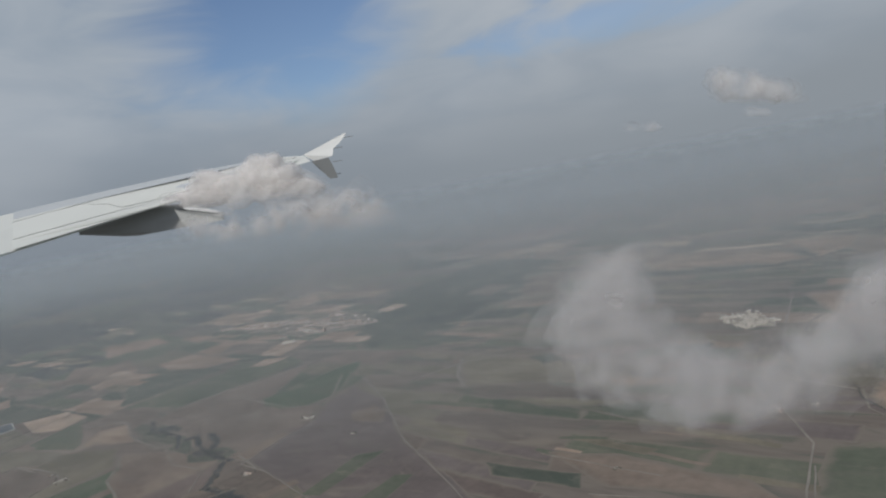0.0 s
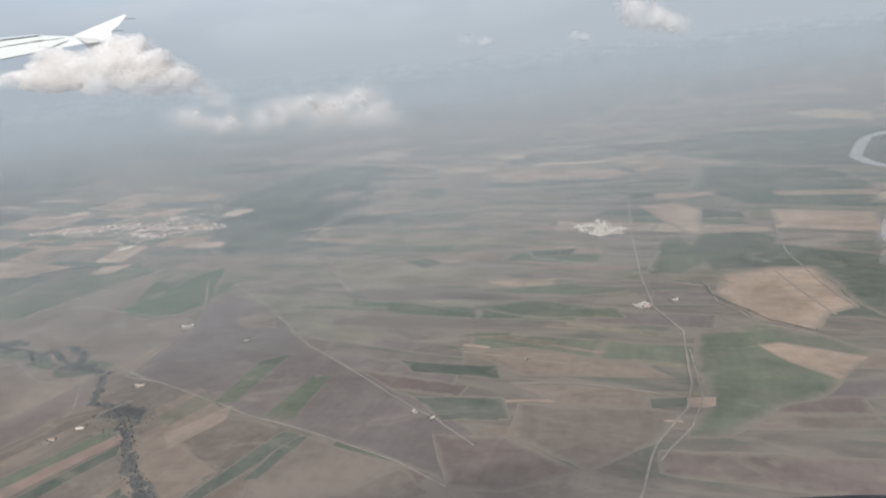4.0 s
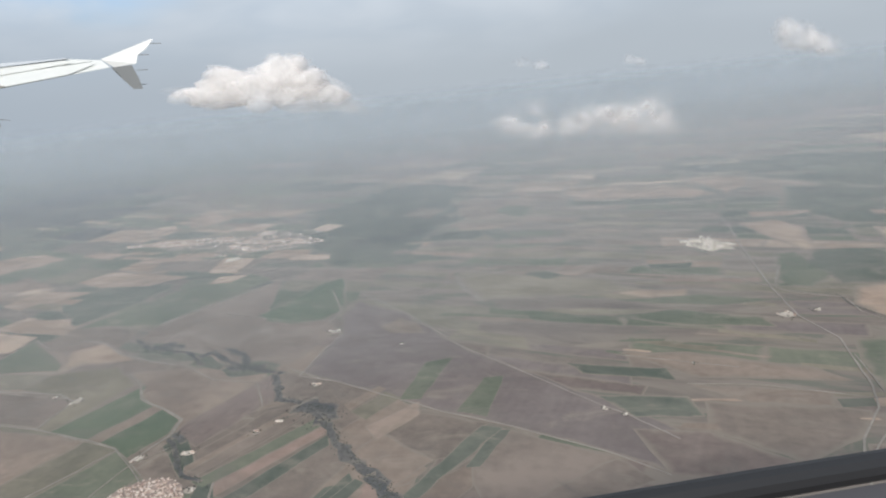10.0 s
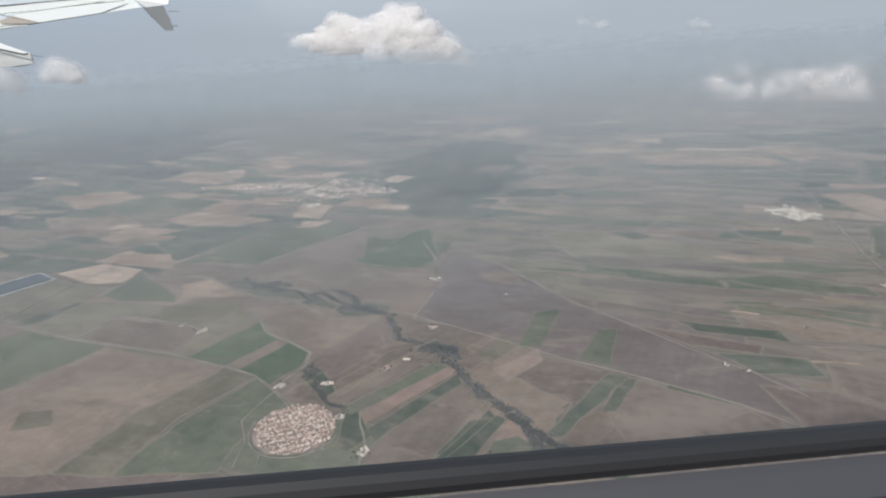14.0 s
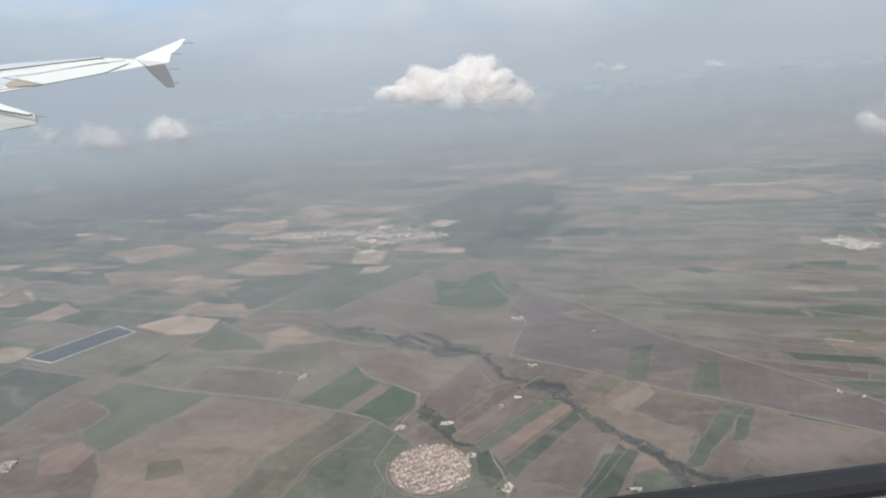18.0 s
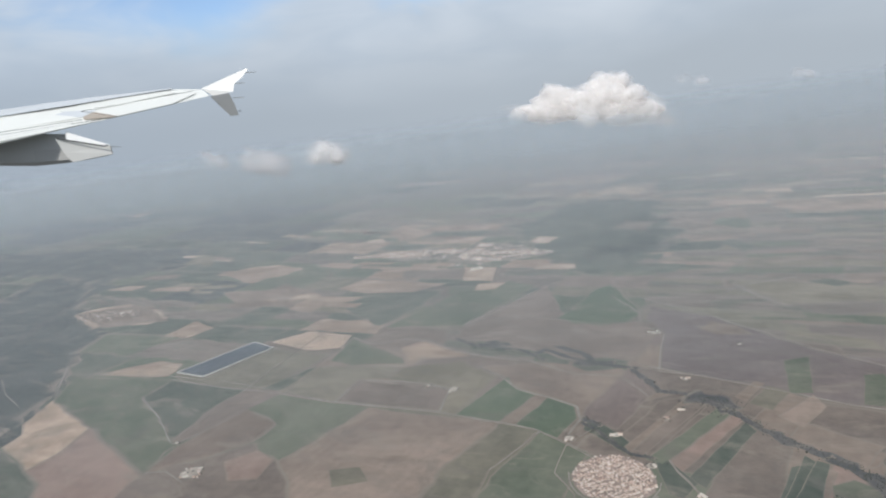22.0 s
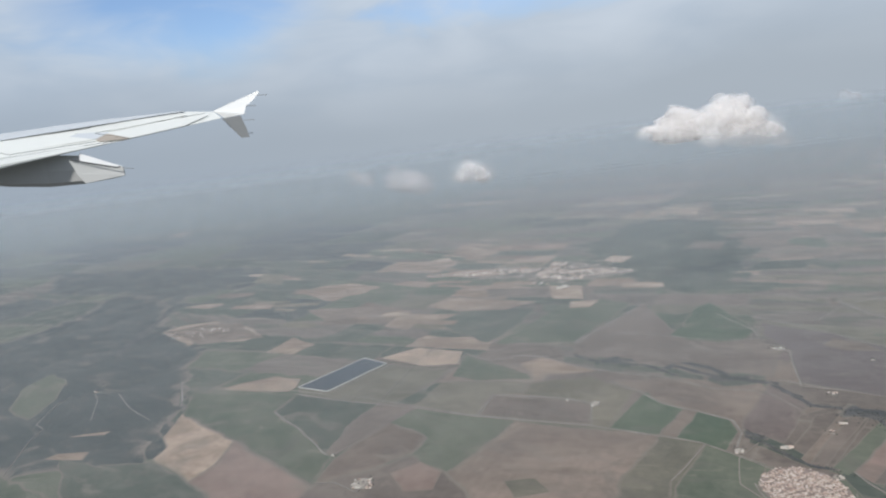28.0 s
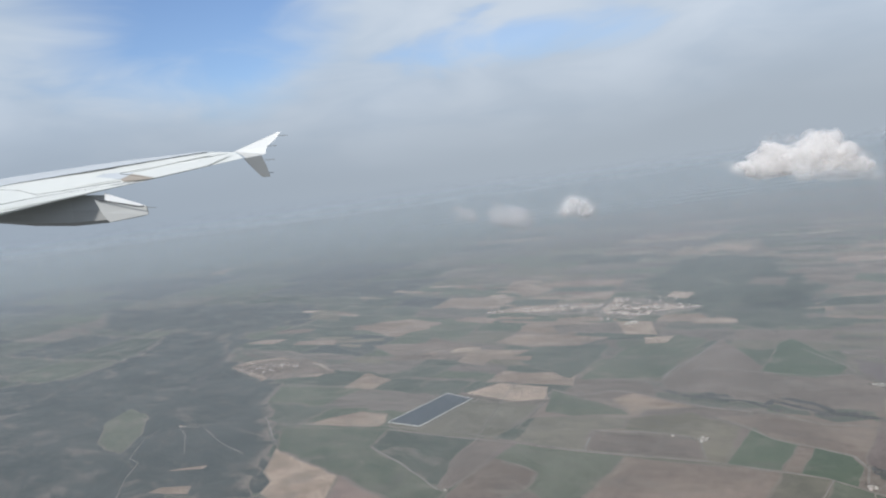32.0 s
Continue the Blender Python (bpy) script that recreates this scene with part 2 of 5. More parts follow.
# dark land on the left: cloud shade put into the ground colour
SHADED_LAND = sort("heath", "dark blue-grey land with cloud shade in its colour", (0.07, 0.085, 0.086), (0.116, 0.129, 0.125), blotch=0.07)


def plain_material():
    """Open farmland: long soft strips of brown, tan, olive and green along one slant, blotches and grain."""
    m = bpy.data.materials.new("open_ground")
    m.use_nodes = True
    n = Nodes(m.node_tree)
    place = n.add("ShaderNodeNewGeometry").outputs["Position"]
    turned = n.mapped(place, (1.0, 1.0, 1.0), rot=(0, 0, radians(38)))
    strips = n.noise(n.mapped(turned, (0.06, 0.2, 1.0)), 1.0, 6.0, 0.62, 1.3)
    strips2 = n.noise(n.mapped(turned, (0.045, 0.15, 1.0), loc=(40.0, 17.0, 0.0)), 1.0, 6.0, 0.62, 1.5)
    pale = n.noise(n.mapped(turned, (0.035, 0.12, 1.0), loc=(9.0, 71.0, 0.0)), 1.0, 6.0, 0.65, 1.6)
    broad = n.noise(place, 0.02, 4.0, 0.55)
    grain = n.noise(place, 0.9, 6.0, 0.65)
    c = n.mix(n.ramp(strips, 0.36, 0.62), (0.142, 0.122, 0.109, 1), (0.21, 0.18, 0.156, 1))
    c = n.mix(n.math("MULTIPLY", n.ramp(strips2, 0.52, 0.62), 0.8), c, (0.108, 0.122, 0.10, 1))
    c = n.mix(n.math("MULTIPLY", n.ramp(pale, 0.58, 0.68), 0.7), c, (0.27, 0.23, 0.19, 1))
    c = n.mix(n.math("MULTIPLY", n.ramp(broad, 0.35, 0.65), 0.35), c, (0.15, 0.134, 0.122, 1))
    c = n.mix(n.math("MULTIPLY", n.ramp(grain, 0.35, 0.75), 0.2), c, (0.19, 0.172, 0.15, 1))
    # far out the strips fade to even green-brown, haze put into the colour
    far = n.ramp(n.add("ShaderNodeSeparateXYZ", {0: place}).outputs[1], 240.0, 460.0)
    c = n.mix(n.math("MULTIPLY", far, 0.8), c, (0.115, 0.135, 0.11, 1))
    bump = n.add("ShaderNodeBump", {"Strength": 0.3, "Distance": 0.08, "Height": grain})
    p = n.add("ShaderNodeBsdfPrincipled", {"Base Color": c, "Roughness": 0.95, "Specular IOR Level": 0.1, "Normal": bump.outputs[0]})
    n.add("ShaderNodeOutputMaterial", {0: p.outputs[0]})
    return m


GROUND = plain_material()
TRACK = matte("pale_track", (0.175, 0.158, 0.138), (0.27, 0.24, 0.21), grain=1.5, blotch=0.3, vary=0.1)
ROAD = matte("pale_road", (0.19, 0.174, 0.157), (0.285, 0.258, 0.23), grain=1.5, blotch=0.3, vary=0.1)
LEAVES = matte("tree_leaves", (0.06, 0.066, 0.06), (0.105, 0.107, 0.095), grain=2.0, blotch=0.3)


# ---- small helpers ----
def mesh_from(name, verts, faces, material=None, smooth=False):
    me = bpy.data.meshes.new(name)
    me.from_pydata([tuple(v) for v in verts], [], faces)
    if material:
        me.materials.append(material)
    if smooth:
        me.polygons.foreach_set("use_smooth", [True] * len(me.polygons))
    me.update()
    return me


def under(ob, parent):
    ob.parent = parent
    return ob


def wobbled(points, step, amount, closed=True):
    """Points along an outline with small, seeded irregularity."""
    out = []
    pairs = list(zip(points, points[1:] + points[:1])) if closed else list(zip(points, points[1:]))
    for (ax, ay), (bx, by) in pairs:
        n = max(1, int(math.hypot(bx - ax, by - ay) / step))
        for i in range(n):
            x, y = ax + (bx - ax) * i / n, ay + (by - ay) * i / n
            w = noise.noise_vector(Vector((x * 0.35, y * 0.35, 3.1)))
            f = noise.noise_vector(Vector((x * 1.3, y * 1.3, 8.4))) * 0.35
            out.append((x + (w.x + f.x) * amount, y + (w.y + f.y) * amount))
    if not closed:
        out.append(points[-1])
    return out


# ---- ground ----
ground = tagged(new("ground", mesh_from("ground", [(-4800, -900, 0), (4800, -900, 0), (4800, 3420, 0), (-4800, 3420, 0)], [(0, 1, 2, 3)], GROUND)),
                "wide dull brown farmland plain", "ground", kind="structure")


FIELD_COUNT = [0]


def field(sort_of, layer, *corners, wobble=0.7, blend=0.7):
    """A field: a thin sheet of soil or crop with an uneven edge whose margin runs out into bare soil."""
    word, label, material = sort_of
    FIELD_COUNT[0] += 1
    top = 0.008 + 0.0006 * (FIELD_COUNT[0] % 10) if layer < 0 else 0.018 + 0.007 * layer + 0.0005 * (FIELD_COUNT[0] % 12)
    rough_area = abs(sum(corners[i - 1][0] * corners[i][1] - corners[i][0] * corners[i - 1][1] for i in range(len(corners)))) / 2
    ring = wobbled(list(corners), 1.6, min(wobble, (0.1 if wobble > 1 else 0.045) * math.sqrt(rough_area)))
    k = len(ring)
    area = sum(ring[i - 1][0] * ring[i][1] - ring[i][0] * ring[i - 1][1] for i in range(k))
    side = 1.0 if area > 0 else -1.0
    loose = word in ("dry_field", "bare_field", "ploughed_field", "grass_field", "crop_field") and min(x for x, y in corners) > -14 and abs(area) > 30
    reach = min((2.2 if loose else blend) * max(1.0, corners[0][1] / 90.0), (0.17 if loose else 0.07) * math.sqrt(abs(area) / 2))
    inner, outer = [], []
    for i, (x, y) in enumerate(ring):
        ax, ay = ring[i - 1]
        bx, by = ring[(i + 1) % k]
        d = Vector((bx - ax, by - ay))
        d.normalize()
        w = reach * (0.6 + 0.8 * abs(noise.noise(Vector((x * 0.4, y * 0.4, 1.3)))))
        for _ in range(5):
            px, py = x - d.y * w * side, y + d.x * w * side
            if min((px - qx) ** 2 + (py - qy) ** 2 for qx, qy in ring) > 0.5 * w * w:
                break
            w *= 0.5
        inner.append((px, py, top))
        outer.append((x, y, max(0.003, top - 0.004)))
    flat, _, tris, _, _, _ = delaunay_2d_cdt([Vector(p[:2]) for p in inner], [], [list(range(k))], 1, 1e-4)
    faces = []
    for i in range(k):
        q = (i, k + i, k + (i + 1) % k, (i + 1) % k)
        faces.append(q if side > 0 else tuple(reversed(q)))
    for a, b, c in tris:
        turned = (flat[b] - flat[a]).cross(flat[c] - flat[a]) < 0
        faces.append((2 * k + a, 2 * k + c, 2 * k + b) if turned else (2 * k + a, 2 * k + b, 2 * k + c))
    me = mesh_from(word, inner + outer + [(p.x, p.y, top) for p in flat], faces, material)
    a = me.attributes.new("cover", "FLOAT", "POINT")
    a.data.foreach_set("value", [1.0] * k + [0.0] * k + [1.0] * len(flat))
    return tagged(new(word, me), label, "field", "farmland fields", "structure")


def parcels(seed, turn=-38.0):
    """A patchwork of fields over the whole plain on one slanting lattice: narrow strips on one side, broad plots on the other."""
    rnd = random.Random(seed)
    c, s = math.cos(radians(turn)), math.sin(radians(turn))

    def plan(u, v):
        w = noise.noise_vector(Vector((u * 0.02, v * 0.02, 5.5)))
        k = noise.noise_vector(Vector((u * 0.055, v * 0.09, 2.5)))
        u, v = u + w.x * 5 + k.x * 3.0, v + w.y * 5 + k.y * 2.2
        return u * c - v * s, 150 + u * s + v * c

    def kind(x, y):
        far = max(1.0, y / 130)
        if x < -94 or (x < -70 and y > 210):
            return (17 * far, 11 * far), (DEEP, DEEP, SHADED_LAND, GREEN, DEEP, SHADED_LAND, GREEN)
        if x < 0 and y > 118:
            return (13 * far, 7 * far), (DEEP, GREEN, DEEP, GREEN, OLIVE, DEEP, UMBER, GREEN, DEEP, MEADOW, OLIVE, GREEN, SAND)
        if y > 165:
            return (16 * far, 5 * far), (DEEP, GREEN, OLIVE, EARTH, UMBER, DEEP, GREEN, SAND, EARTH, MEADOW, RUST)
        if x > 55:
            return (26, 7), (DEEP, GREEN, DEEP, OLIVE, EARTH, SAND, DEEP)
        if x > -12:
            return (15, 3.0), ((VIOLET, PLOUGH, UMBER, PLOUGH, UMBER, GREEN, EARTH) if y < 74 else (UMBER, EARTH, EARTH, OLIVE, MEADOW, SAND, GREEN, MEADOW, EARTH))
        return (17, 11), (UMBER, OLIVE, GREEN, EARTH, PLOUGH)

    def split(a, b, p, q):
        w, h = p - a, q - b
        x, y = plan((a + p) / 2, (b + q) / 2)
        size, sorts = kind(x, y)
        if max(w, h) < 90 and ((w < size[0] * 1.5 and h < size[1] * 1.5) or (w * h < size[0] * size[1] * 2 and rnd.random() < 0.2)):
            if 28 < y < 420 and abs(x) < 330 and rnd.random() < (0.5 if -12 < x < 55 and y < 165 else 0.8):
                field(rnd.choice(sorts), -1, *[plan(u, v) for u, v in ((a, b), (p, b), (p, q), (a, q))], wobble=0.9 if y < 100 else 2.2)
            return
        if w / size[0] > h / size[1]:
            m = a + w * rnd.uniform(0.35, 0.65)
            split(a, b, m, q)
            split(m, b, p, q)
        else:
            m = b + h * rnd.uniform(0.35, 0.65)
            split(a, b, p, m)
            split(a, m, p, q)

    split(-420, -300, 420, 360)


parcels(3)

field(OCHRE, 2, (-119.0, 93.2), (-118.1, 96.3), (-119.5, 100.5), (-118.5, 108.7), (-108.4, 94.7), (-109.5, 88.0), (-112.2, 84.6))
field(RUST, 1, (-108.4, 94.7), (-96.5, 77.8), (-98.3, 73.1), (-101.5, 69.1), (-108.3, 76.6), (-109.1, 80.2), (-112.2, 84.6), (-109.5, 88.0))
field(GREEN, 1, (-118.5, 108.7), (-118.9, 118.5), (-100.5, 109.0), (-103.3, 102.7), (-96.0, 88.3), (-94.2, 84.4), (-96.5, 77.8), (-108.4, 94.7))
field(DEEP, 2, (-103.3, 102.7), (-100.4, 108.5), (-87.5, 99.0), (-91.1, 94.4), (-94.1, 88.4), (-95.0, 85.8))
field(UMBER, 2, (-95.0, 85.8), (-94.1, 88.4), (-91.1, 94.4), (-87.5, 99.0), (-83.5, 96.6), (-83.9, 95.3), (-91.9, 85.9), (-94.2, 84.4))
field(SAND, 2, (-114.9, 117.8), (-110.5, 118.9), (-104.9, 119.6), (-100.3, 116.0), (-100.8, 112.2), (-102.0, 110.7), (-106.2, 112.7))
field(OLIVE, 1, (-100.6, 109.6), (-91.9, 101.4), (-84.5, 97.7), (-80.7, 101.6), (-75.1, 108.5), (-85.2, 116.8), (-89.1, 121.6), (-100.4, 112.0))
field(PALE, 2, (-86.0, 120.3), (-79.0, 123.0), (-71.3, 116.5), (-73.1, 110.4), (-78.9, 112.1))
field(GREEN, 2, (-75.3, 105.3), (-71.1, 114.8), (-63.9, 101.1), (-63.4, 98.3), (-71.9, 101.6))
field(DEEP, 3, (-85.3, 98.0), (-79.0, 103.2), (-77.2, 103.6), (-79.8, 98.9), (-82.3, 96.3))
field(OLIVE, 1, (-82.3, 96.3), (-77.2, 103.6), (-71.9, 101.6), (-64.4, 97.6), (-66.6, 94.0), (-70.7, 95.4), (-74.2, 89.1))
field(UMBER, 2, (-74.2, 89.1), (-70.5, 94.9), (-61.7, 88.9), (-58.8, 86.2), (-61.3, 80.0), (-68.6, 85.2))
field(GREEN, 2, (-86.2, 91.9), (-81.9, 95.0), (-74.2, 88.7), (-69.7, 84.9), (-80.5, 74.8), (-83.2, 77.9), (-84.2, 81.2), (-81.9, 84.8))
field(EARTH, 2, (-94.1, 83.6), (-86.2, 91.9), (-81.9, 85.1), (-84.2, 81.2), (-88.7, 79.3), (-96.4, 77.7))
field(RUST, 3, (-87.2, 77.4), (-83.3, 78.7), (-81.2, 75.5), (-82.7, 71.8), (-86.1, 72.5))
field(EARTH, 1, (-80.5, 74.8), (-69.7, 84.9), (-59.5, 77.9), (-54.5, 74.3), (-57.0, 72.0), (-62.2, 67.3), (-68.3, 58.0), (-78.2, 61.3), (-79.2, 70.0))
field(OLIVE, 3, (-74.8, 70.8), (-71.4, 70.2), (-70.6, 66.9), (-74.5, 67.1))
field(UMBER, 1, (-96.5, 77.8), (-88.7, 79.3), (-84.2, 80.9), (-80.5, 74.8), (-79.2, 70.0), (-78.2, 61.3), (-100.8, 68.9))
field(DEEP, 1, (-133.4, 98.8), (-126.9, 94.7), (-118.6, 92.3), (-112.0, 84.3), (-108.9, 79.5), (-108.3, 76.6), (-109.6, 72.9), (-124.9, 78.0))
field(OLIVE, 2, (-68.3, 58.0), (-62.2, 67.3), (-57.0, 72.0), (-54.5, 74.3), (-50.7, 70.6), (-58.0, 64.6), (-62.8, 56.1))
field(GREEN, 1, (-58.3, 63.5), (-50.7, 70.6), (-47.5, 64.2), (-50.4, 60.6), (-53.8, 53.9), (-62.8, 56.1))
field(LUSH, 3, (-59.4, 78.4), (-50.4, 87.0), (-50.3, 82.5), (-48.5, 80.1), (-54.5, 74.3))
field(EARTH, 3, (-54.5, 74.3), (-48.5, 80.1), (-47.2, 78.5), (-53.2, 73.1))
field(LUSH, 3, (-53.2, 73.1), (-47.2, 78.5), (-45.1, 74.8), (-45.7, 71.8), (-49.6, 68.3), (-51.2, 71.1))
field(EARTH, 1, (-53.4, 92.4), (-40.3, 88.4), (-35.7, 83.9), (-35.7, 80.8), (-33.8, 73.3), (-40.3, 72.0), (-45.4, 71.7), (-44.8, 74.7), (-50.3, 82.5), (-51.0, 87.8))
field(MEADOW, 2, (-64.4, 97.6), (-55.2, 95.6), (-51.5, 87.5), (-59.4, 78.4), (-61.3, 80.0), (-58.8, 86.2), (-66.7, 93.6))
field(LUSH, 3, (-36.4, 107.5), (-30.7, 113.3), (-24.7, 120.0), (-21.2, 120.9), (-21.3, 114.8), (-22.8, 105.6), (-24.2, 101.6), (-27.3, 99.8), (-31.3, 100.4), (-34.8, 103.6))
field(GREEN, 2, (-65.5, 117.7), (-49.4, 133.4), (-37.7, 135.8), (-33.8, 129.1), (-43.8, 119.1), (-52.1, 111.8))
field(DEEP, 3, (-51.4, 103.0), (-46.7, 99.8), (-48.4, 96.0), (-53.2, 99.8))
field(UMBER, 1, (-52.3, 111.2), (-31.8, 127.9), (-34.9, 108.3), (-34.6, 104.1), (-30.3, 100.5), (-25.8, 99.9), (-25.3, 93.6), (-32.5, 84.6), (-40.3, 88.4), (-46.9, 97.9), (-54.5, 106.1))
field(SAND, 2, (-74.0, 151.5), (-67.7, 156.9), (-59.0, 150.0), (-50.1, 141.4), (-58.1, 138.8), (-68.6, 144.5))
field(DEEP, 1, (-73.9, 139.1), (-66.2, 143.9), (-51.1, 136.9), (-58.9, 126.0), (-66.4, 118.9), (-70.9, 128.9))
field(SAND, 2, (-108.2, 189.7), (-97.6, 193.3), (-84.4, 181.6), (-87.2, 175.2), (-96.0, 174.6))
field(SAND, 2, (-79.8, 180.5), (-75.2, 182.3), (-67.8, 175.4), (-71.1, 170.7))
field(EARTH, 1, (-94.3, 156.3), (-86.8, 165.5), (-78.5, 151.7), (-82.2, 141.8), (-100.1, 150.9))
field(SAND, 2, (-84.6, 141.0), (-79.8, 148.9), (-76.2, 140.5), (-79.8, 135.6))
field(SAND, 2, (-108.6, 135.5), (-103.8, 143.4), (-98.7, 135.7), (-102.9, 131.4))
field(EARTH, 1, (-136.8, 166.5), (-126.8, 168.1), (-117.5, 162.7), (-110.4, 147.0), (-124.1, 149.5))
field(PALE, 3, (-44.0, 154.0), (-37.1, 149.1), (-40.9, 137.9), (-46.7, 141.8))
field(PALE, 3, (-44.1, 137.4), (-38.6, 134.8), (-42.1, 131.1), (-46.0, 132.6))
field(SAND, 2, (-58.0, 218.3), (-50.7, 226.3), (-43.5, 205.1), (-50.8, 197.9), (-55.7, 200.1))
field(PALE, 2, (-65.6, 208.5), (-59.9, 207.8), (-59.7, 202.4), (-63.4, 201.6))
field(PALE, 2, (-23.1, 171.4), (-18.2, 176.3), (-14.9, 170.7), (-20.3, 165.7))
field(UMBER, 1, (-58.2, 160.3), (-44.9, 153.4), (-46.6, 142.8), (-58.8, 152.1))
field(SAND, 2, (-63.7, 105.9), (-59.3, 107.1), (-56.2, 102.1), (-53.5, 97.1), (-63.2, 99.5))
field(EARTH, 2, (-19.2, 92.3), (-15.9, 94.2), (-13.8, 90.9), (-14.1, 86.5), (-18.4, 88.9))
field(DEEP, 2, (-34.9, 50.9), (-30.8, 55.0), (-28.4, 55.0), (-29.7, 53.0), (-34.2, 49.0))
field(VIOLET, 1, (-31.4, 81.2), (-24.8, 92.4), (-24.0, 99.7), (-20.5, 106.0), (-14.5, 95.5), (-10.5, 78.7), (-0.5, 57.2), (2.2, 49.7), (-2.6, 45.0), (-5.9, 49.9), (-12.6, 58.4), (-17.4, 63.4), (-21.9, 69.3), (-27.6, 76.8))
field(GREEN, 3, (-21.3, 68.3), (-16.1, 76.9), (-12.7, 76.5), (-19.1, 67.4), blend=0.15)
field(GREEN, 3, (-16.3, 62.9), (-11.1, 69.2), (-8.8, 68.7), (-13.7, 60.6), blend=0.15)
field(DEEP, 3, (-25.5, 50.2), (-14.8, 59.2), (-12.9, 57.8), (-23.4, 50.0))
field(DEEP, 2, (-18.5, 52.8), (-13.8, 57.7), (-12.4, 57.1), (-17.2, 52.3))
field(DEEP, 3, (-35.2, 49.2), (-28.1, 55.2), (-27.3, 54.2), (-32.9, 48.4))
field(EARTH, 2, (-28.2, 58.6), (-24.9, 61.1), (-21.6, 53.9), (-23.8, 52.4), (-25.8, 52.3))
field(RUST, 1, (-32.9, 48.4), (-27.0, 54.3), (-26.2, 50.5), (-28.4, 46.9))
field(UMBER, 1, (-23.4, 50.0), (-12.9, 57.8), (-6.3, 49.4), (-4.1, 44.6), (-12.3, 41.3), (-27.1, 46.4))
field(UMBER, 1, (-42.8, 66.4), (-35.6, 72.3), (-32.2, 72.5), (-31.2, 69.0), (-36.2, 65.3), (-42.0, 61.3))
field(UMBER, 2, (-40.4, 53.6), (-29.3, 64.0), (-28.2, 58.4), (-35.7, 49.4), (-41.7, 51.5))
field(EARTH, 1, (-29.3, 64.0), (-21.6, 69.2), (-19.6, 64.6), (-24.9, 61.1), (-28.2, 58.6))
field(DEEP, 2, (-46.2, 69.1), (-44.2, 71.8), (-42.8, 66.4), (-42.1, 61.4), (-43.8, 62.0))
field(PLOUGH, 2, (-45.5, 71.5), (-44.1, 74.0), (-34.6, 82.5), (-34.4, 75.1), (-42.7, 67.7))
field(DEEP, 3, (-42.0, 60.2), (-40.6, 59.9), (-40.1, 55.4), (-42.5, 53.5), (-43.4, 54.7))
field(EARTH, 3, (-43.5, 64.0), (-43.6, 62.7), (-30.6, 71.9), (-31.3, 72.6))
field(UMBER, 3, (-43.6, 62.7), (-42.8, 61.5), (-30.8, 69.7), (-30.6, 71.9))
field(GREEN, 3, (-42.7, 60.9), (-41.5, 59.3), (-30.1, 66.1), (-30.4, 68.2))
field(RUST, 3, (-41.5, 59.3), (-40.7, 57.3), (-29.5, 64.6), (-30.1, 66.1))
field(DEEP, 3, (-40.8, 56.3), (-39.8, 54.5), (-29.6, 62.1), (-29.7, 64.1))
field(UMBER, 2, (-39.7, 54.4), (-36.6, 50.7), (-30.0, 56.4), (-29.7, 61.9))
field(EARTH, 3, (-27.3, 70.0), (-26.9, 68.3), (-22.2, 71.7), (-22.9, 72.8))
field(OLIVE, 3, (-26.8, 68.0), (-25.5, 65.4), (-21.0, 68.6), (-22.3, 71.1))
field(EARTH, 3, (-26.0, 64.1), (-25.4, 60.7), (-19.9, 64.1), (-19.4, 67.0))
field(DEEP, 3, (-41.3, 87.3), (-39.1, 88.5), (-35.6, 87.6), (-33.7, 84.9), (-36.3, 83.3), (-40.0, 84.0))
field(DEEP, 3, (-44.7, 92.3), (-42.9, 93.1), (-41.9, 90.3), (-40.8, 88.9), (-41.5, 87.4), (-43.5, 89.2))
field(UMBER, 1, (-21.6, 65.9), (-14.0, 59.3), (-19.5, 54.9), (-21.1, 55.2), (-24.4, 62.4))
field(EARTH, 2, (-27.5, 59.9), (-24.5, 62.2), (-20.9, 55.1), (-25.1, 52.4), (-26.8, 55.6))
field(EARTH, 1, (-22.1, 51.5), (-17.6, 53.4), (-18.7, 49.7), (-21.7, 47.9), (-23.8, 49.7))
field(UMBER, 1, (-12.4, 57.1), (-5.5, 48.5), (-18.7, 45.1), (-18.6, 50.1), (-17.7, 53.5))
field(DEEP, 3, (-22.8, 47.6), (-19.7, 47.3), (-18.6, 44.8), (-21.2, 42.7), (-23.1, 44.2))
field(EARTH, 2, (-26.9, 47.1), (-22.0, 46.6), (-22.1, 44.2), (-23.9, 42.9), (-28.5, 44.6))
field(GREEN, 3, (-29.7, 51.1), (-27.3, 51.3), (-26.1, 49.2), (-28.8, 45.5), (-32.6, 46.9))
field(DEEP, 3, (-36.6, 48.8), (-35.1, 48.2), (-28.1, 54.4), (-28.5, 56.3))
field(EARTH, 3, (-34.6, 48.1), (-33.3, 47.6), (-27.8, 52.7), (-28.0, 54.1))
field(SAND, 2, (40.0, 67.9), (45.5, 73.2), (52.3, 72.0), (56.8, 68.7), (50.5, 56.1), (46.1, 55.8), (41.9, 53.2), (38.6, 58.2))
field(GREEN, 1, (27.0, 54.8), (31.5, 59.1), (38.2, 57.8), (41.5, 52.9), (42.3, 47.3), (34.4, 43.3), (29.0, 42.7), (20.3, 40.9), (17.5, 42.3), (23.0, 47.1))
field(SAND, 2, (34.2, 53.5), (36.6, 53.1), (39.1, 49.7), (41.4, 46.6), (35.4, 44.1), (34.0, 49.1))
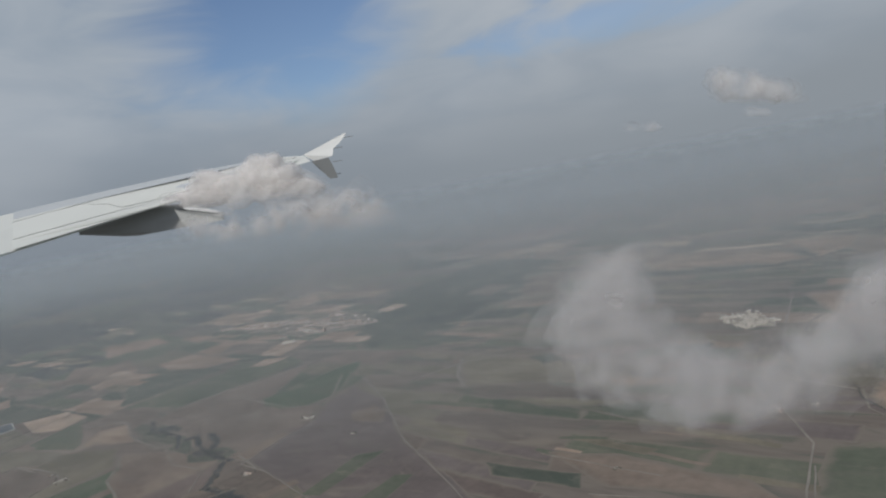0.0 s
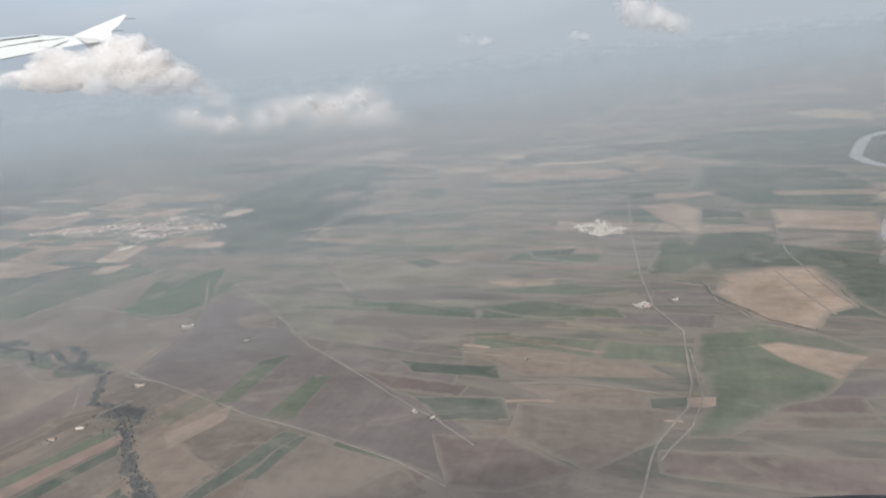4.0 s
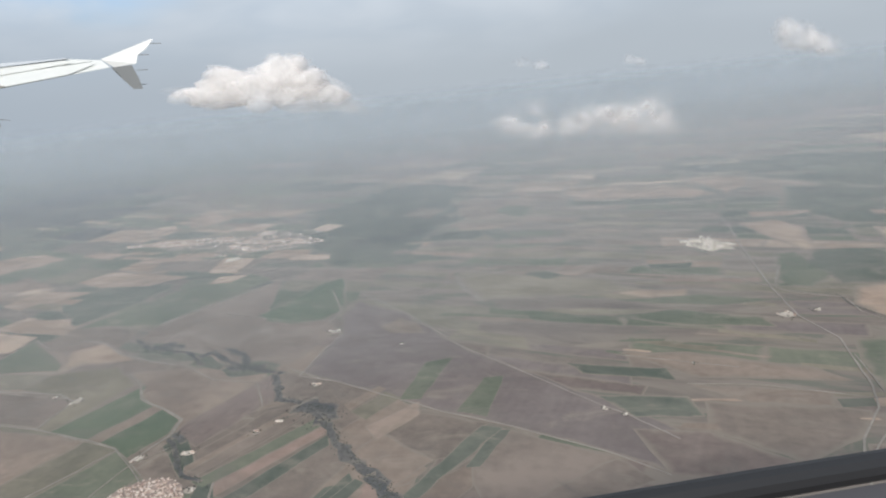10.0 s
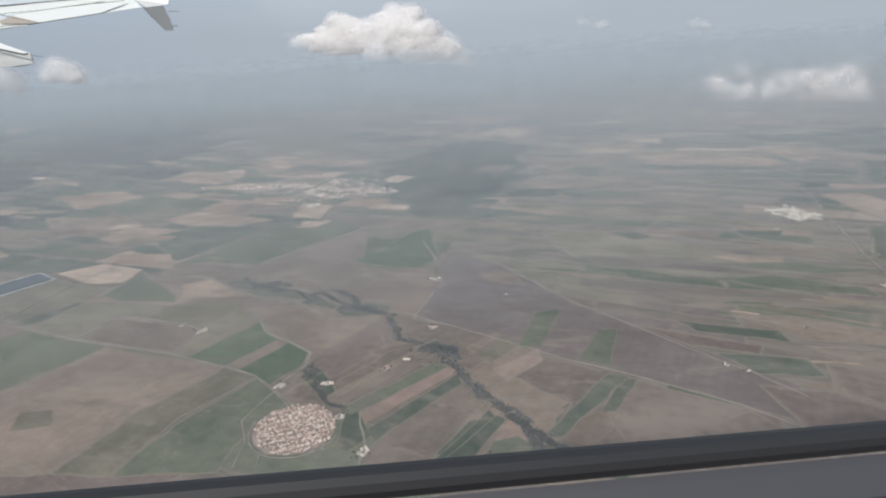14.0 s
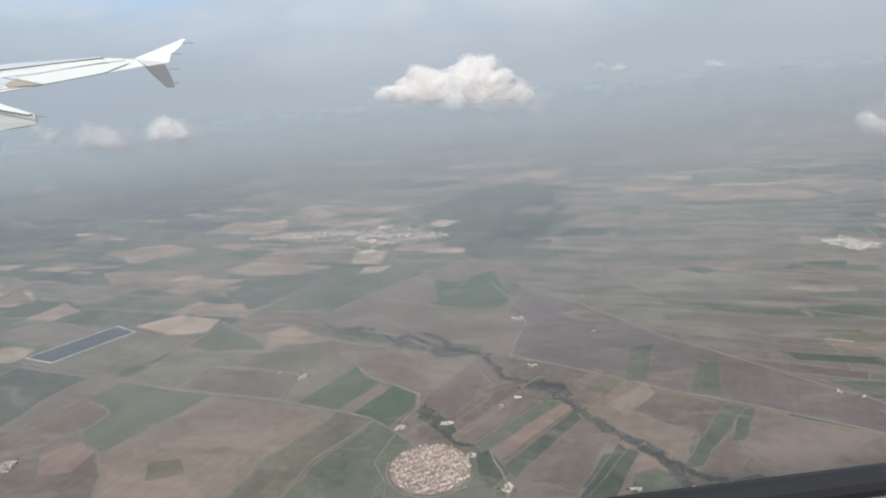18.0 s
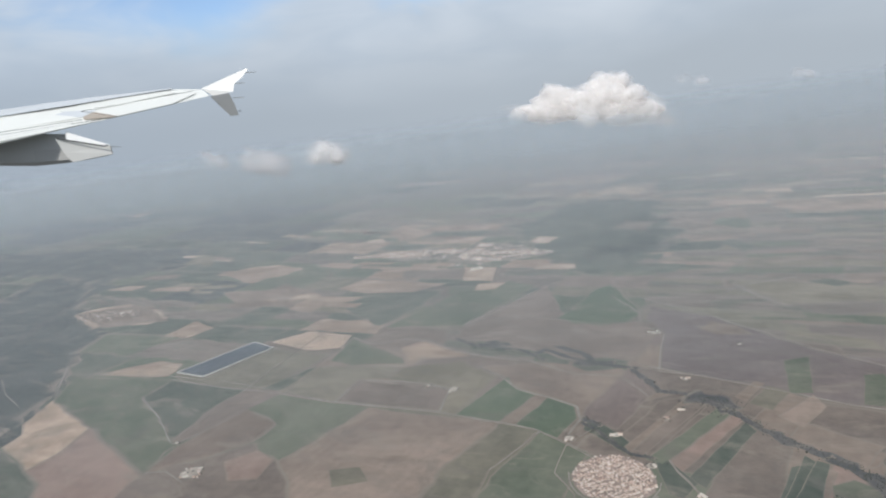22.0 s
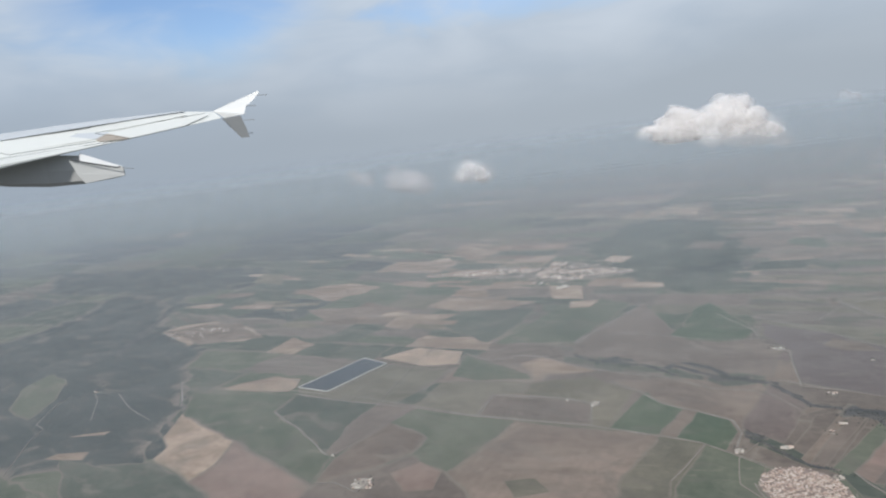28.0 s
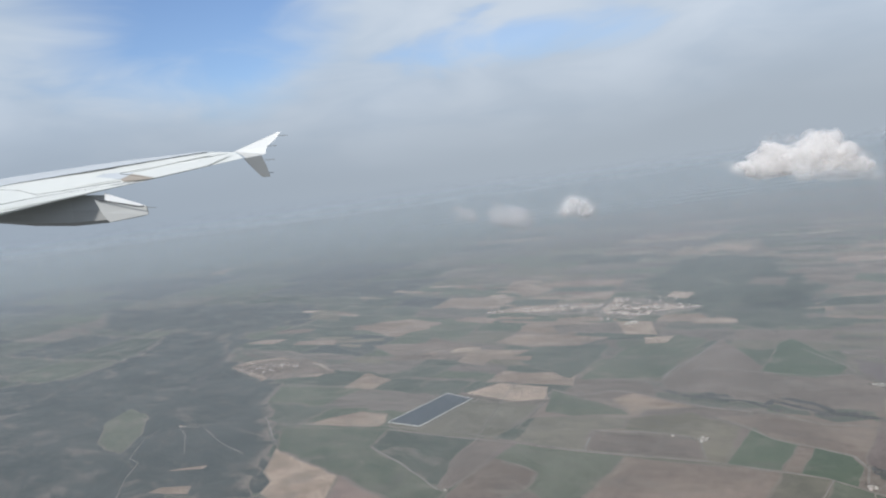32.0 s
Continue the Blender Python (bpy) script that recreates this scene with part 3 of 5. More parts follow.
field(DEEP, 1, (48.0, 85.7), (56.3, 91.9), (65.6, 85.5), (60.8, 79.6), (69.5, 65.6), (50.4, 51.1), (51.0, 56.5), (56.8, 68.7), (45.2, 75.0))
field(SAND, 2, (57.4, 113.0), (65.3, 110.9), (64.9, 103.0), (57.6, 93.2), (66.7, 87.8), (64.9, 84.7), (53.6, 91.4), (55.8, 105.3))
field(SAND, 2, (73.9, 96.5), (85.0, 84.5), (76.8, 74.8), (66.3, 86.2))
field(SAND, 2, (45.0, 169.3), (51.9, 179.9), (75.8, 157.5), (75.0, 140.7), (66.5, 139.9), (45.8, 157.5))
field(SAND, 3, (80.5, 165.2), (91.2, 164.5), (94.2, 154.4), (86.6, 144.2), (75.9, 139.7))
field(PALE, 3, (61.6, 199.7), (68.5, 192.1), (63.8, 183.8), (58.3, 190.9))
field(PALE, 2, (20.8, 239.1), (33.7, 249.5), (42.6, 233.0), (30.2, 216.9))
field(PALE, 2, (169.8, 200.1), (185.5, 193.7), (185.4, 175.1), (168.5, 158.7), (166.1, 177.6))
field(DEEP, 2, (-1.1, 68.6), (8.2, 62.1), (7.5, 59.1), (-0.7, 65.1))
field(DEEP, 2, (-1.8, 59.9), (6.4, 55.6), (5.4, 51.4), (-0.6, 54.1))
field(EARTH, 3, (7.9, 58.0), (13.1, 54.6), (19.2, 50.3), (17.2, 48.1), (10.8, 51.9))
field(UMBER, 1, (7.1, 54.0), (17.1, 48.0), (19.6, 46.1), (14.7, 42.8), (8.1, 41.6), (4.1, 49.4))
field(GREEN, 2, (10.6, 79.9), (19.7, 77.7), (27.5, 69.6), (26.7, 66.2), (16.7, 72.1))
field(EARTH, 2, (5.8, 68.2), (12.9, 64.9), (21.8, 55.5), (22.7, 51.3), (9.6, 58.7), (7.4, 63.9))
field(DEEP, 3, (18.3, 49.1), (21.4, 47.8), (20.5, 46.4), (17.6, 47.5))
field(MEADOW, 2, (-2.7, 110.3), (0.2, 112.1), (18.7, 94.8), (20.7, 86.8), (9.4, 90.1), (-2.5, 95.2))
field(GREEN, 2, (14.5, 85.1), (26.9, 81.0), (33.1, 73.9), (26.8, 75.0), (19.2, 80.1))
field(DEEP, 3, (27.5, 98.4), (35.1, 94.9), (32.3, 92.0), (27.1, 95.5))
field(DEEP, 3, (8.1, 105.1), (12.3, 104.3), (13.9, 100.1), (9.8, 99.5))
field(DEEP, 3, (12.1, 140.9), (17.5, 141.5), (17.1, 131.5), (12.0, 128.8))
field(GREEN, 1, (48.2, 91.7), (52.0, 90.8), (48.1, 78.3), (40.9, 75.6), (37.2, 78.2))
field(PLOUGH, 2, (-1.8, 52.4), (4.0, 49.2), (7.7, 41.8), (0.7, 42.0), (-2.9, 44.6))
field(DEEP, 1, (91.3, 138.3), (109.0, 116.5), (101.2, 97.9), (86.6, 85.8), (72.5, 102.0), (73.2, 119.4))
field(SAND, 2, (83.8, 106.8), (98.7, 95.9), (94.9, 92.7), (81.7, 103.2))
field(SAND, 2, (66.0, 120.3), (76.5, 112.8), (70.1, 111.8), (63.3, 115.6))
field(DEEP, 0, (83.7, 194.3), (108.6, 187.0), (134.3, 178.0), (162.6, 148.5), (136.6, 116.6), (119.5, 103.6), (103.2, 123.6), (94.6, 153.8))
field(EARTH, 2, (-136.8, 167.1), (-126.1, 163.8), (-122.5, 167.0), (-114.6, 154.9), (-111.6, 148.7), (-125.6, 151.7))
field(SAND, 2, (-135.8, 99.7), (-134.2, 100.9), (-129.5, 99.7), (-129.5, 97.0))
field(SAND, 2, (-135.2, 106.8), (-132.8, 107.0), (-128.8, 106.5), (-129.3, 105.3))
field(SAND, 2, (-136.2, 189.9), (-131.9, 192.0), (-126.1, 189.0), (-129.3, 185.1))
field(PALE, 2, (-193.8, 394.2), (-188.6, 406.4), (-181.0, 401.2), (-183.2, 381.3))
field(SHADED_LAND, 1, (-215.0, 300.0), (-168.0, 276.0), (-122.0, 242.0), (-114.0, 216.0), (-131.0, 211.0), (-143.0, 198.0), (-160.0, 222.0), (-200.0, 250.0), wobble=5.0, blend=3.0)
field(SHADED_LAND, 0, (-222.7, 188.5), (-201.0, 182.1), (-179.1, 181.2), (-168.8, 199.9), (-167.9, 224.9), (-160.5, 224.0), (-145.3, 202.1), (-137.2, 172.2), (-126.8, 154.1), (-122.7, 141.5), (-122.9, 131.0), (-119.3, 114.8), (-120.6, 108.3), (-119.9, 97.8), (-120.4, 89.6), (-172.8, 108.8), wobble=3.0, blend=2.0)
field(GREEN, 1, (-152.3, 124.1), (-155.5, 136.9), (-153.2, 144.4), (-147.5, 137.9), (-145.2, 126.4), (-145.6, 117.6))
field(SAND, 1, (-136.6, 165.7), (-133.3, 169.9), (-124.8, 169.3), (-115.7, 159.7), (-110.7, 149.6), (-114.8, 146.2), (-125.3, 151.9), (-126.8, 149.7))
field(SAND, 1, (-137.6, 191.0), (-132.3, 192.3), (-126.3, 187.7), (-129.8, 185.4))
field(MEADOW, 1, (-122.2, 214.2), (-120.6, 229.2), (-112.6, 221.0), (-111.7, 203.9))
field(SAND, 1, (-106.4, 189.1), (-98.6, 192.8), (-90.5, 190.9), (-82.9, 180.0), (-90.1, 175.8), (-96.3, 171.4))
field(EARTH, 1, (-102.2, 166.7), (-85.3, 160.0), (-84.4, 150.1), (-97.2, 152.8))
field(SAND, 2, (18.8, 235.5), (30.3, 248.5), (32.5, 238.0), (22.6, 226.3))
field(EARTH, 2, (23.1, 219.8), (43.2, 246.2), (50.8, 247.1), (34.9, 213.6), (24.7, 208.8))
field(EARTH, 1, (14.3, 171.9), (26.0, 177.5), (40.7, 169.8), (24.7, 151.2), (12.8, 153.3))


def strips(seed, count, box, long, wide, sorts, turn=-38.0):
    """Loose narrow strips and patches of field scattered over a part of the plain, along the common slant."""
    rnd = random.Random(seed)
    for _ in range(count):
        x, y, a = rnd.uniform(*box[0]), rnd.uniform(*box[1]), radians(turn + rnd.uniform(-14, 14))
        u, v, lean = rnd.uniform(*long) / 2, rnd.uniform(*wide) / 2, rnd.uniform(-0.5, 0.5)
        ring = [(-u, -v), (-u * 0.2, -v * rnd.uniform(0.7, 1.3)), (u, -v * rnd.uniform(0.4, 1.0)), (u * rnd.uniform(0.8, 1.1), v), (u * 0.1, v * rnd.uniform(0.7, 1.4)), (-u * rnd.uniform(0.8, 1.1), v * 0.8)]
        field(rnd.choice(sorts), 1, *[(x + (p + q * lean) * math.cos(a) - q * math.sin(a), y + (p + q * lean) * math.sin(a) + q * math.cos(a)) for p, q in ring], wobble=1.6, blend=0.4)


strips(5, 34, ((-6, 33), (74, 132)), (5, 15), (0.8, 2.4), (EARTH, MEADOW, EARTH, SAND, OLIVE, GREEN, RUST))
strips(6, 16, ((2, 24), (44, 72)), (5, 12), (0.5, 1.6), (SAND, EARTH, MEADOW, GREEN))
strips(7, 34, ((20, 120), (140, 250)), (9, 24), (2.0, 5.0), (SAND, DEEP, PALE, EARTH, GREEN))
strips(8, 40, ((-125, -25), (135, 240)), (6, 15), (1.8, 5.0), (SAND, PALE, RUST, SAND, EARTH, MEADOW))
strips(9, 16, ((55, 115), (80, 140)), (8, 18), (1.2, 3.0), (SAND, DEEP, EARTH, GREEN))

# dark land beside the town, widening the cumulus's shadow by colour, with small plots on it
field(DEEP, 0, (-19.0, 182.0), (-5.0, 196.0), (9.0, 210.0), (20.0, 208.0), (19.0, 190.0), (12.0, 170.0), (6.0, 150.0), (-6.0, 138.0), (-18.0, 140.0), wobble=8.0, blend=20.0)
field(DEEP, 0, (-21.0, 196.0), (-8.0, 204.0), (6.0, 222.0), (26.0, 226.0), (33.0, 206.0), (22.0, 184.0), (14.0, 160.0), (2.0, 142.0), (-9.0, 130.0), (-23.0, 130.0), (-27.0, 160.0), wobble=6.0, blend=6.0)
field(DEEP, 1, (-20.0, 132.0), (-14.0, 136.0), (-2.0, 128.0), (2.0, 122.0), (-8.0, 123.0), wobble=2.5)
field(UMBER, 1, (-1.0, 172.0), (8.0, 180.0), (14.0, 172.0), (6.0, 162.0), wobble=4.0, blend=3.0)
field(DEEP, 1, (-3.0, 140.0), (6.0, 146.0), (15.0, 141.0), (10.0, 134.0), wobble=2.5)
field(GREEN, 1, (20.0, 158.0), (27.0, 166.0), (34.0, 160.0), (26.0, 148.0), wobble=2.5)
field(SAND, 1, (8.0, 235.0), (22.0, 250.0), (30.0, 238.0), (18.0, 224.0), wobble=5.0)


def ribbon(points, width, z):
    """A flat strip along a bent line."""
    pts = wobbled(list(points), 1.5, 0.12, closed=False)
    left, right = [], []
    for i, (x, y) in enumerate(pts):
        ax, ay = pts[max(0, i - 1)]
        bx, by = pts[min(len(pts) - 1, i + 1)]
        d = Vector((bx - ax, by - ay))
        d.normalize()
        w = width * 0.5 * (0.85 + 0.3 * noise.noise(Vector((x, y, 7.7))))
        left.append((x - d.y * w, y + d.x * w))
        right.append((x + d.y * w, y - d.x * w))
    k = len(pts)
    verts = [(x, y, z) for x, y in left] + [(x, y, z) for x, y in right] + [(x, y, 0) for x, y in left] + [(x, y, 0) for x, y in right]
    faces = []
    for i in range(k - 1):
        faces += [(i, k + i, k + i + 1, i + 1), (i, i + 1, 2 * k + i + 1, 2 * k + i), (k + i, 3 * k + i, 3 * k + i + 1, k + i + 1)]
    return verts, faces


def road(material, width, *points):
    v, f = ribbon(points, width * (0.42 if width < 0.7 else 0.32), 0.072 + 0.001 * (len(bpy.data.meshes) % 9))
    return tagged(new("road", mesh_from("road", v, f, material)), "pale unpaved country road across the fields" if width < 0.8 else "pale grey main road through the farmland", "road", kind="structure")


road(ROAD, 0.30, (-92.2, 104.8), (-85.9, 99.2), (-75.5, 89.8), (-61.1, 79.9), (-54.3, 74.2), (-51.1, 70.9), (-48.7, 65.9), (-47.5, 63.1))
road(ROAD, 0.30, (-31.6, 80.3), (-27.6, 76.8), (-21.9, 69.3), (-17.4, 63.4), (-12.6, 58.4), (-5.9, 49.9), (-2.9, 44.6))
road(ROAD, 0.45, (-31.6, 80.3), (-28.4, 86.2), (-25.0, 91.9), (-25.5, 94.3))
road(ROAD, 0.4, (-19.8, 110.9), (-14.5, 95.5), (-10.5, 78.7), (-5.4, 66.1), (-2.3, 57.6), (-0.9, 54.9), (1.0, 49.0))
road(ROAD, 0.32, (-73.9, 88.8), (-71.0, 94.2), (-69.3, 94.5), (-60.9, 89.2), (-58.8, 86.1), (-61.1, 79.9))
road(ROAD, 0.3, (-50.3, 53.6), (-49.9, 56.5), (-47.4, 54.7), (-44.4, 54.6))
road(ROAD, 0.75, (58.6, 118.7), (56.4, 114.0), (45.7, 96.0), (35.8, 77.7), (31.1, 67.7), (29.9, 60.1), (25.9, 53.9), (23.3, 49.6), (20.3, 46.2), (14.9, 42.7), (12.0, 39.7), (9.5, 36.9))
road(ROAD, 0.4, (27.7, 56.0), (25.7, 52.4), (22.8, 47.3), (19.0, 43.6), (13.7, 40.5))
road(ROAD, 0.5, (52.3, 72.0), (48.9, 63.1), (46.6, 55.5))
road(ROAD, 0.5, (66.1, 86.0), (58.5, 75.7), (52.6, 63.1), (49.8, 55.5))
road(ROAD, 4.0, (95.6, 176.9), (125.3, 194.8), (154.7, 217.0))
road(ROAD, 0.9, (-51.9, 111.7), (-47.5, 115.6), (-42.9, 118.6), (-31.8, 127.9))
road(ROAD, 0.5, (-95.0, 85.0), (-98.7, 93.8), (-103.3, 102.7))
road(ROAD, 0.4, (-94.8, 84.6), (-93.3, 85.1), (-91.7, 86.8))
road(ROAD, 0.42, (-100.5, 109.0), (-92.0, 101.9), (-82.3, 95.2), (-74.4, 88.8), (-68.6, 84.8))
road(ROAD, 0.3, (-96.3, 78.1), (-93.8, 77.6), (-91.3, 74.4), (-89.9, 75.8))
road(ROAD, 0.4, (-122.6, 125.2), (-120.9, 118.9), (-118.6, 109.4))
road(ROAD, 0.5, (-74.4, 88.8), (-70.5, 94.9), (-65.4, 91.2))
road(ROAD, 0.25, (-58.1, 64.6), (-56.4, 65.8), (-50.7, 70.6))
road(ROAD, 0.3, (-32.9, 83.7), (-29.2, 78.3))
road(ROAD, 0.35, (-139.6, 96.5), (-141.2, 107.1), (-141.1, 112.3), (-143.3, 114.8), (-143.7, 123.0), (-142.4, 126.5))
road(ROAD, 0.35, (-134.6, 125.3), (-138.6, 127.1), (-136.4, 122.5), (-134.0, 112.8))
road(ROAD, 0.35, (-133.2, 123.9), (-128.7, 115.4), (-123.6, 108.5))
road(ROAD, 0.4, (-122.3, 124.2), (-120.6, 117.0), (-119.4, 111.0))
road(ROAD, 0.25, (-76.5, 120.4), (-79.6, 115.4), (-88.0, 98.1))


def track(width, *points):
    v, f = ribbon(points, width * 0.55, 0.066)
    return tagged(new("track", mesh_from("track", v, f, TRACK)), "pale sandy track along the edge of fields", "track", kind="structure")


track(0.7, (-53.4, 92.4), (-51.1, 87.3), (-50.3, 82.5), (-47.2, 78.5), (-44.9, 74.7), (-45.6, 71.5), (-48.2, 68.5))
track(0.6, (-70.9, 114.7), (-67.5, 109.2), (-62.5, 109.7), (-59.1, 107.0), (-55.8, 100.5), (-51.6, 95.8), (-47.5, 91.9))
track(0.4, (-46.1, 91.2), (-42.1, 84.3), (-36.6, 80.6), (-36.1, 74.3))
track(0.5, (-41.8, 50.7), (-40.8, 53.8), (-40.8, 57.7), (-40.6, 59.9))
track(0.5, (-23.8, 114.5), (-23.7, 103.0), (-25.2, 99.1), (-30.4, 100.6), (-36.4, 106.3), (-42.0, 111.8))
track(0.9, (-2.4, 110.1), (-3.3, 102.0), (-2.5, 95.2))
track(0.5, (-12.3, 102.4), (-2.5, 108.4), (9.0, 108.3))
track(0.7, (45.0, 169.3), (40.7, 152.9), (40.2, 138.0))
track(0.6, (36.9, 78.4), (41.4, 83.3), (44.7, 86.3))
track(0.35, (7.9, 58.0), (13.9, 54.9), (21.6, 47.7))
track(0.35, (5.1, 68.1), (11.0, 62.6), (15.1, 58.9))
track(0.5, (-80.3, 101.4), (-77.1, 104.9), (-70.8, 115.3))
track(0.3, (-52.3, 54.2), (-51.4, 57.5), (-52.0, 61.7), (-49.3, 66.3), (-45.3, 68.7))
track(0.25, (-68.6, 84.8), (-62.4, 81.3), (-54.6, 74.0), (-51.2, 71.1), (-49.6, 68.3), (-47.5, 64.2))
track(0.5, (28.7, 100.8), (26.9, 94.2), (34.9, 84.7), (36.8, 76.4), (40.8, 69.9), (38.5, 65.2), (38.7, 61.7), (38.2, 57.8), (41.3, 53.0))

# ---- trees ----
def blob_template(sub):
    bm = bmesh.new()
    bmesh.ops.create_icosphere(bm, subdivisions=sub, radius=1.0)
    bm.verts.ensure_lookup_table()
    v = np.array([p.co[:] for p in bm.verts])
    f = np.array([[p.index for p in q.verts] for q in bm.faces])
    bm.free()
    return v, f


CLUMP = blob_template(1)


def clumps(name, places, label, material=None, category="trees"):
    """Many small ragged tree crowns, too many to count, as one thing."""
    rng = np.random.default_rng(len(places))
    v0, f0 = CLUMP
    vs, fs = [], []
    for i, (x, y, r) in enumerate(places):
        k = v0 * rng.uniform(0.65, 1.25, (len(v0), 1)) * np.array([r, r, r * rng.uniform(0.7, 1.1)])
        vs.append(k + np.array([x, y, 0.05 + r * 0.5]))
        fs.append(f0 + i * len(v0))
    me = mesh_from(name, np.concatenate(vs).tolist(), np.concatenate(fs).tolist(), material or LEAVES)
    return tagged(new(name, me), label, category, kind="stuff")


SCRUB = ("scrub_ground", "dark damp scrub along the stream bed", matte("scrub", (0.076, 0.08, 0.084), (0.122, 0.12, 0.116), grain=1.6, blotch=0.6, soft=True))


GROVES = [0.0]


def grove(width, density, *points):
    """A belt of low trees and scrub along a bent line."""
    rnd = random.Random(int(abs(points[0][0]) * 10))
    pts = []
    for (ax, ay), (bx, by) in zip(points, points[1:]):
        for i in range(max(3, int(math.hypot(bx - ax, by - ay) * density * 1.6))):
            u = rnd.random()
            pts.append((ax + (bx - ax) * u + rnd.gauss(0, width * 0.42), ay + (by - ay) * u + rnd.gauss(0, width * 0.34), rnd.uniform(0.03, 0.085)))
    line = wobbled(list(points), 0.8, 0.25, closed=False)
    GROVES[0] += 0.0007
    v, f, cover = [], [], []
    for i, (x, y) in enumerate(line):
        ax, ay = line[max(0, i - 1)]
        bx, by = line[min(len(line) - 1, i + 1)]
        d = Vector((bx - ax, by - ay))
        d.normalize()
        for side, depth, thick in ((-1.0, 0.055, 0.3), (-0.6, 0.06, 1.0), (0.6, 0.06, 1.0), (1.0, 0.055, 0.3)):
            w = side * width * max(0.15, 0.55 + 0.9 * noise.noise(Vector((x * 0.7, y * 0.7, 3.1 * side))))
            v.append((x - d.y * w, y + d.x * w, depth + GROVES[0]))
            cover.append(thick * (0.95 + 0.7 * noise.noise(Vector((x * 0.5, y * 0.5, 9.0)))) if 0 < i < len(line) - 1 else 0.0)
        if i:
            f += [(4 * i - 4 + j, 4 * i - 3 + j, 4 * i + 1 + j, 4 * i + j) for j in range(3)]
    me = mesh_from(SCRUB[0], v, f, SCRUB[2])
    me.attributes.new("cover", "FLOAT", "POINT").data.foreach_set("value", cover)
    tagged(new(SCRUB[0], me), SCRUB[1], "scrub", kind="structure")
    return clumps("tree_belt", pts, "dark green trees and scrub along a stream bed")


grove(0.8, 4, (-44.8, 93.1), (-42.6, 94.5), (-39.9, 88.8), (-37.2, 85.6), (-35.9, 84.0), (-33.2, 81.9))
grove(1.2, 6, (-40.8, 88.1), (-38.6, 86.6), (-35.7, 85.0))
grove(2.6, 6, (-52.0, 100.5), (-49.1, 100.3), (-47.0, 97.6))
grove(0.9, 7, (-34.6, 82.5), (-34.4, 79.5), (-34.1, 74.9), (-32.1, 73.0), (-30.3, 70.2))
grove(2.6, 16, (-31.8, 72.7), (-29.7, 69.7), (-29.5, 66.6))
grove(1.1, 9, (-29.9, 67.8), (-29.2, 63.3), (-28.4, 59.8), (-26.8, 55.6), (-26.0, 53.2), (-25.9, 49.9), (-26.8, 46.3))
grove(0.5, 8, (-45.8, 71.0), (-44.6, 66.5), (-43.7, 62.5), (-41.6, 60.6))
grove(0.7, 8, (-45.1, 72.1), (-44.1, 68.9))
grove(1.0, 5, (-41.0, 95.1), (-38.2, 90.5), (-38.3, 85.9), (-34.0, 82.7))
grove(0.6, 5, (-54.5, 106.1), (-52.1, 100.6), (-46.1, 96.2), (-43.9, 90.1))
grove(1.2, 2, (-142.7, 152.2), (-141.7, 169.3), (-140.5, 190.8))
grove(0.9, 8, (-27.0, 55.3), (-25.3, 50.8), (-24.0, 48.0), (-22.2, 47.2))
grove(0.2, 1.5, (36.8, 76.4), (41.0, 71.2), (39.3, 67.6), (39.6, 62.2), (39.8, 57.8), (41.9, 53.2))

# ---- village and towns ----
WALLS = [paint("house_wall_a", (0.60, 0.53, 0.47), 0.9, scale=0.5), paint("house_wall_b", (0.54, 0.45, 0.38), 0.9, scale=0.5), paint("house_wall_c", (0.68, 0.62, 0.56), 0.9, scale=0.5)]
ROOFS = [paint("roof_tile_a", (0.33, 0.235, 0.2), 0.9, scale=0.8, wear=0.4), paint("roof_tile_b", (0.48, 0.375, 0.32), 0.9, scale=0.8, wear=0.4), paint("roof_flat", (0.55, 0.475, 0.425), 0.9, scale=0.8, wear=0.3)]


def house_meshes(w, d, h, ridge):
    """Meshes of a gabled house: walls with gable ends, and a roof with eaves."""
    wall = mesh_from("wall", [(-w, -d, 0), (w, -d, 0), (w, d, 0), (-w, d, 0), (-w, -d, h), (w, -d, h), (w, d, h), (-w, d, h), (-w, 0, h + ridge), (w, 0, h + ridge)],
                     [(0, 1, 5, 4), (2, 3, 7, 6), (1, 2, 6, 9, 5), (3, 0, 4, 8, 7)])
    e, o, t = 1.08, 0.03, 0.02
    roof = mesh_from("roof", [(-w * e, -d * e, h - o), (w * e, -d * e, h - o), (w * e, 0, h + ridge + t), (-w * e, 0, h + ridge + t), (w * e, d * e, h - o), (-w * e, d * e, h - o),
                              (-w * e, -d * e, h - o - t), (w * e, -d * e, h - o - t), (w * e, d * e, h - o - t), (-w * e, d * e, h - o - t)],
                     [(0, 1, 2, 3), (3, 2, 4, 5), (0, 6, 7, 1), (4, 8, 9, 5), (1, 7, 8, 4, 2), (5, 9, 6, 0, 3)])
    return wall, roof


HOUSE_SHAPES = [house_meshes(w, d, h, r) for w, d, h, r in ((0.20, 0.13, 0.16, 0.07), (0.28, 0.14, 0.18, 0.08), (0.16, 0.14, 0.22, 0.06), (0.36, 0.17, 0.17, 0.09), (0.24, 0.18, 0.14, 0.02))]
HOUSE_SETS = []
for wi, wm in enumerate(WALLS):
    for ri, rm in enumerate(ROOFS):
        for wall, roof in HOUSE_SHAPES:
            a, b = wall.copy(), roof.copy()
            a.materials.append(wm)
            b.materials.append(rm)
            HOUSE_SETS.append((a, b))


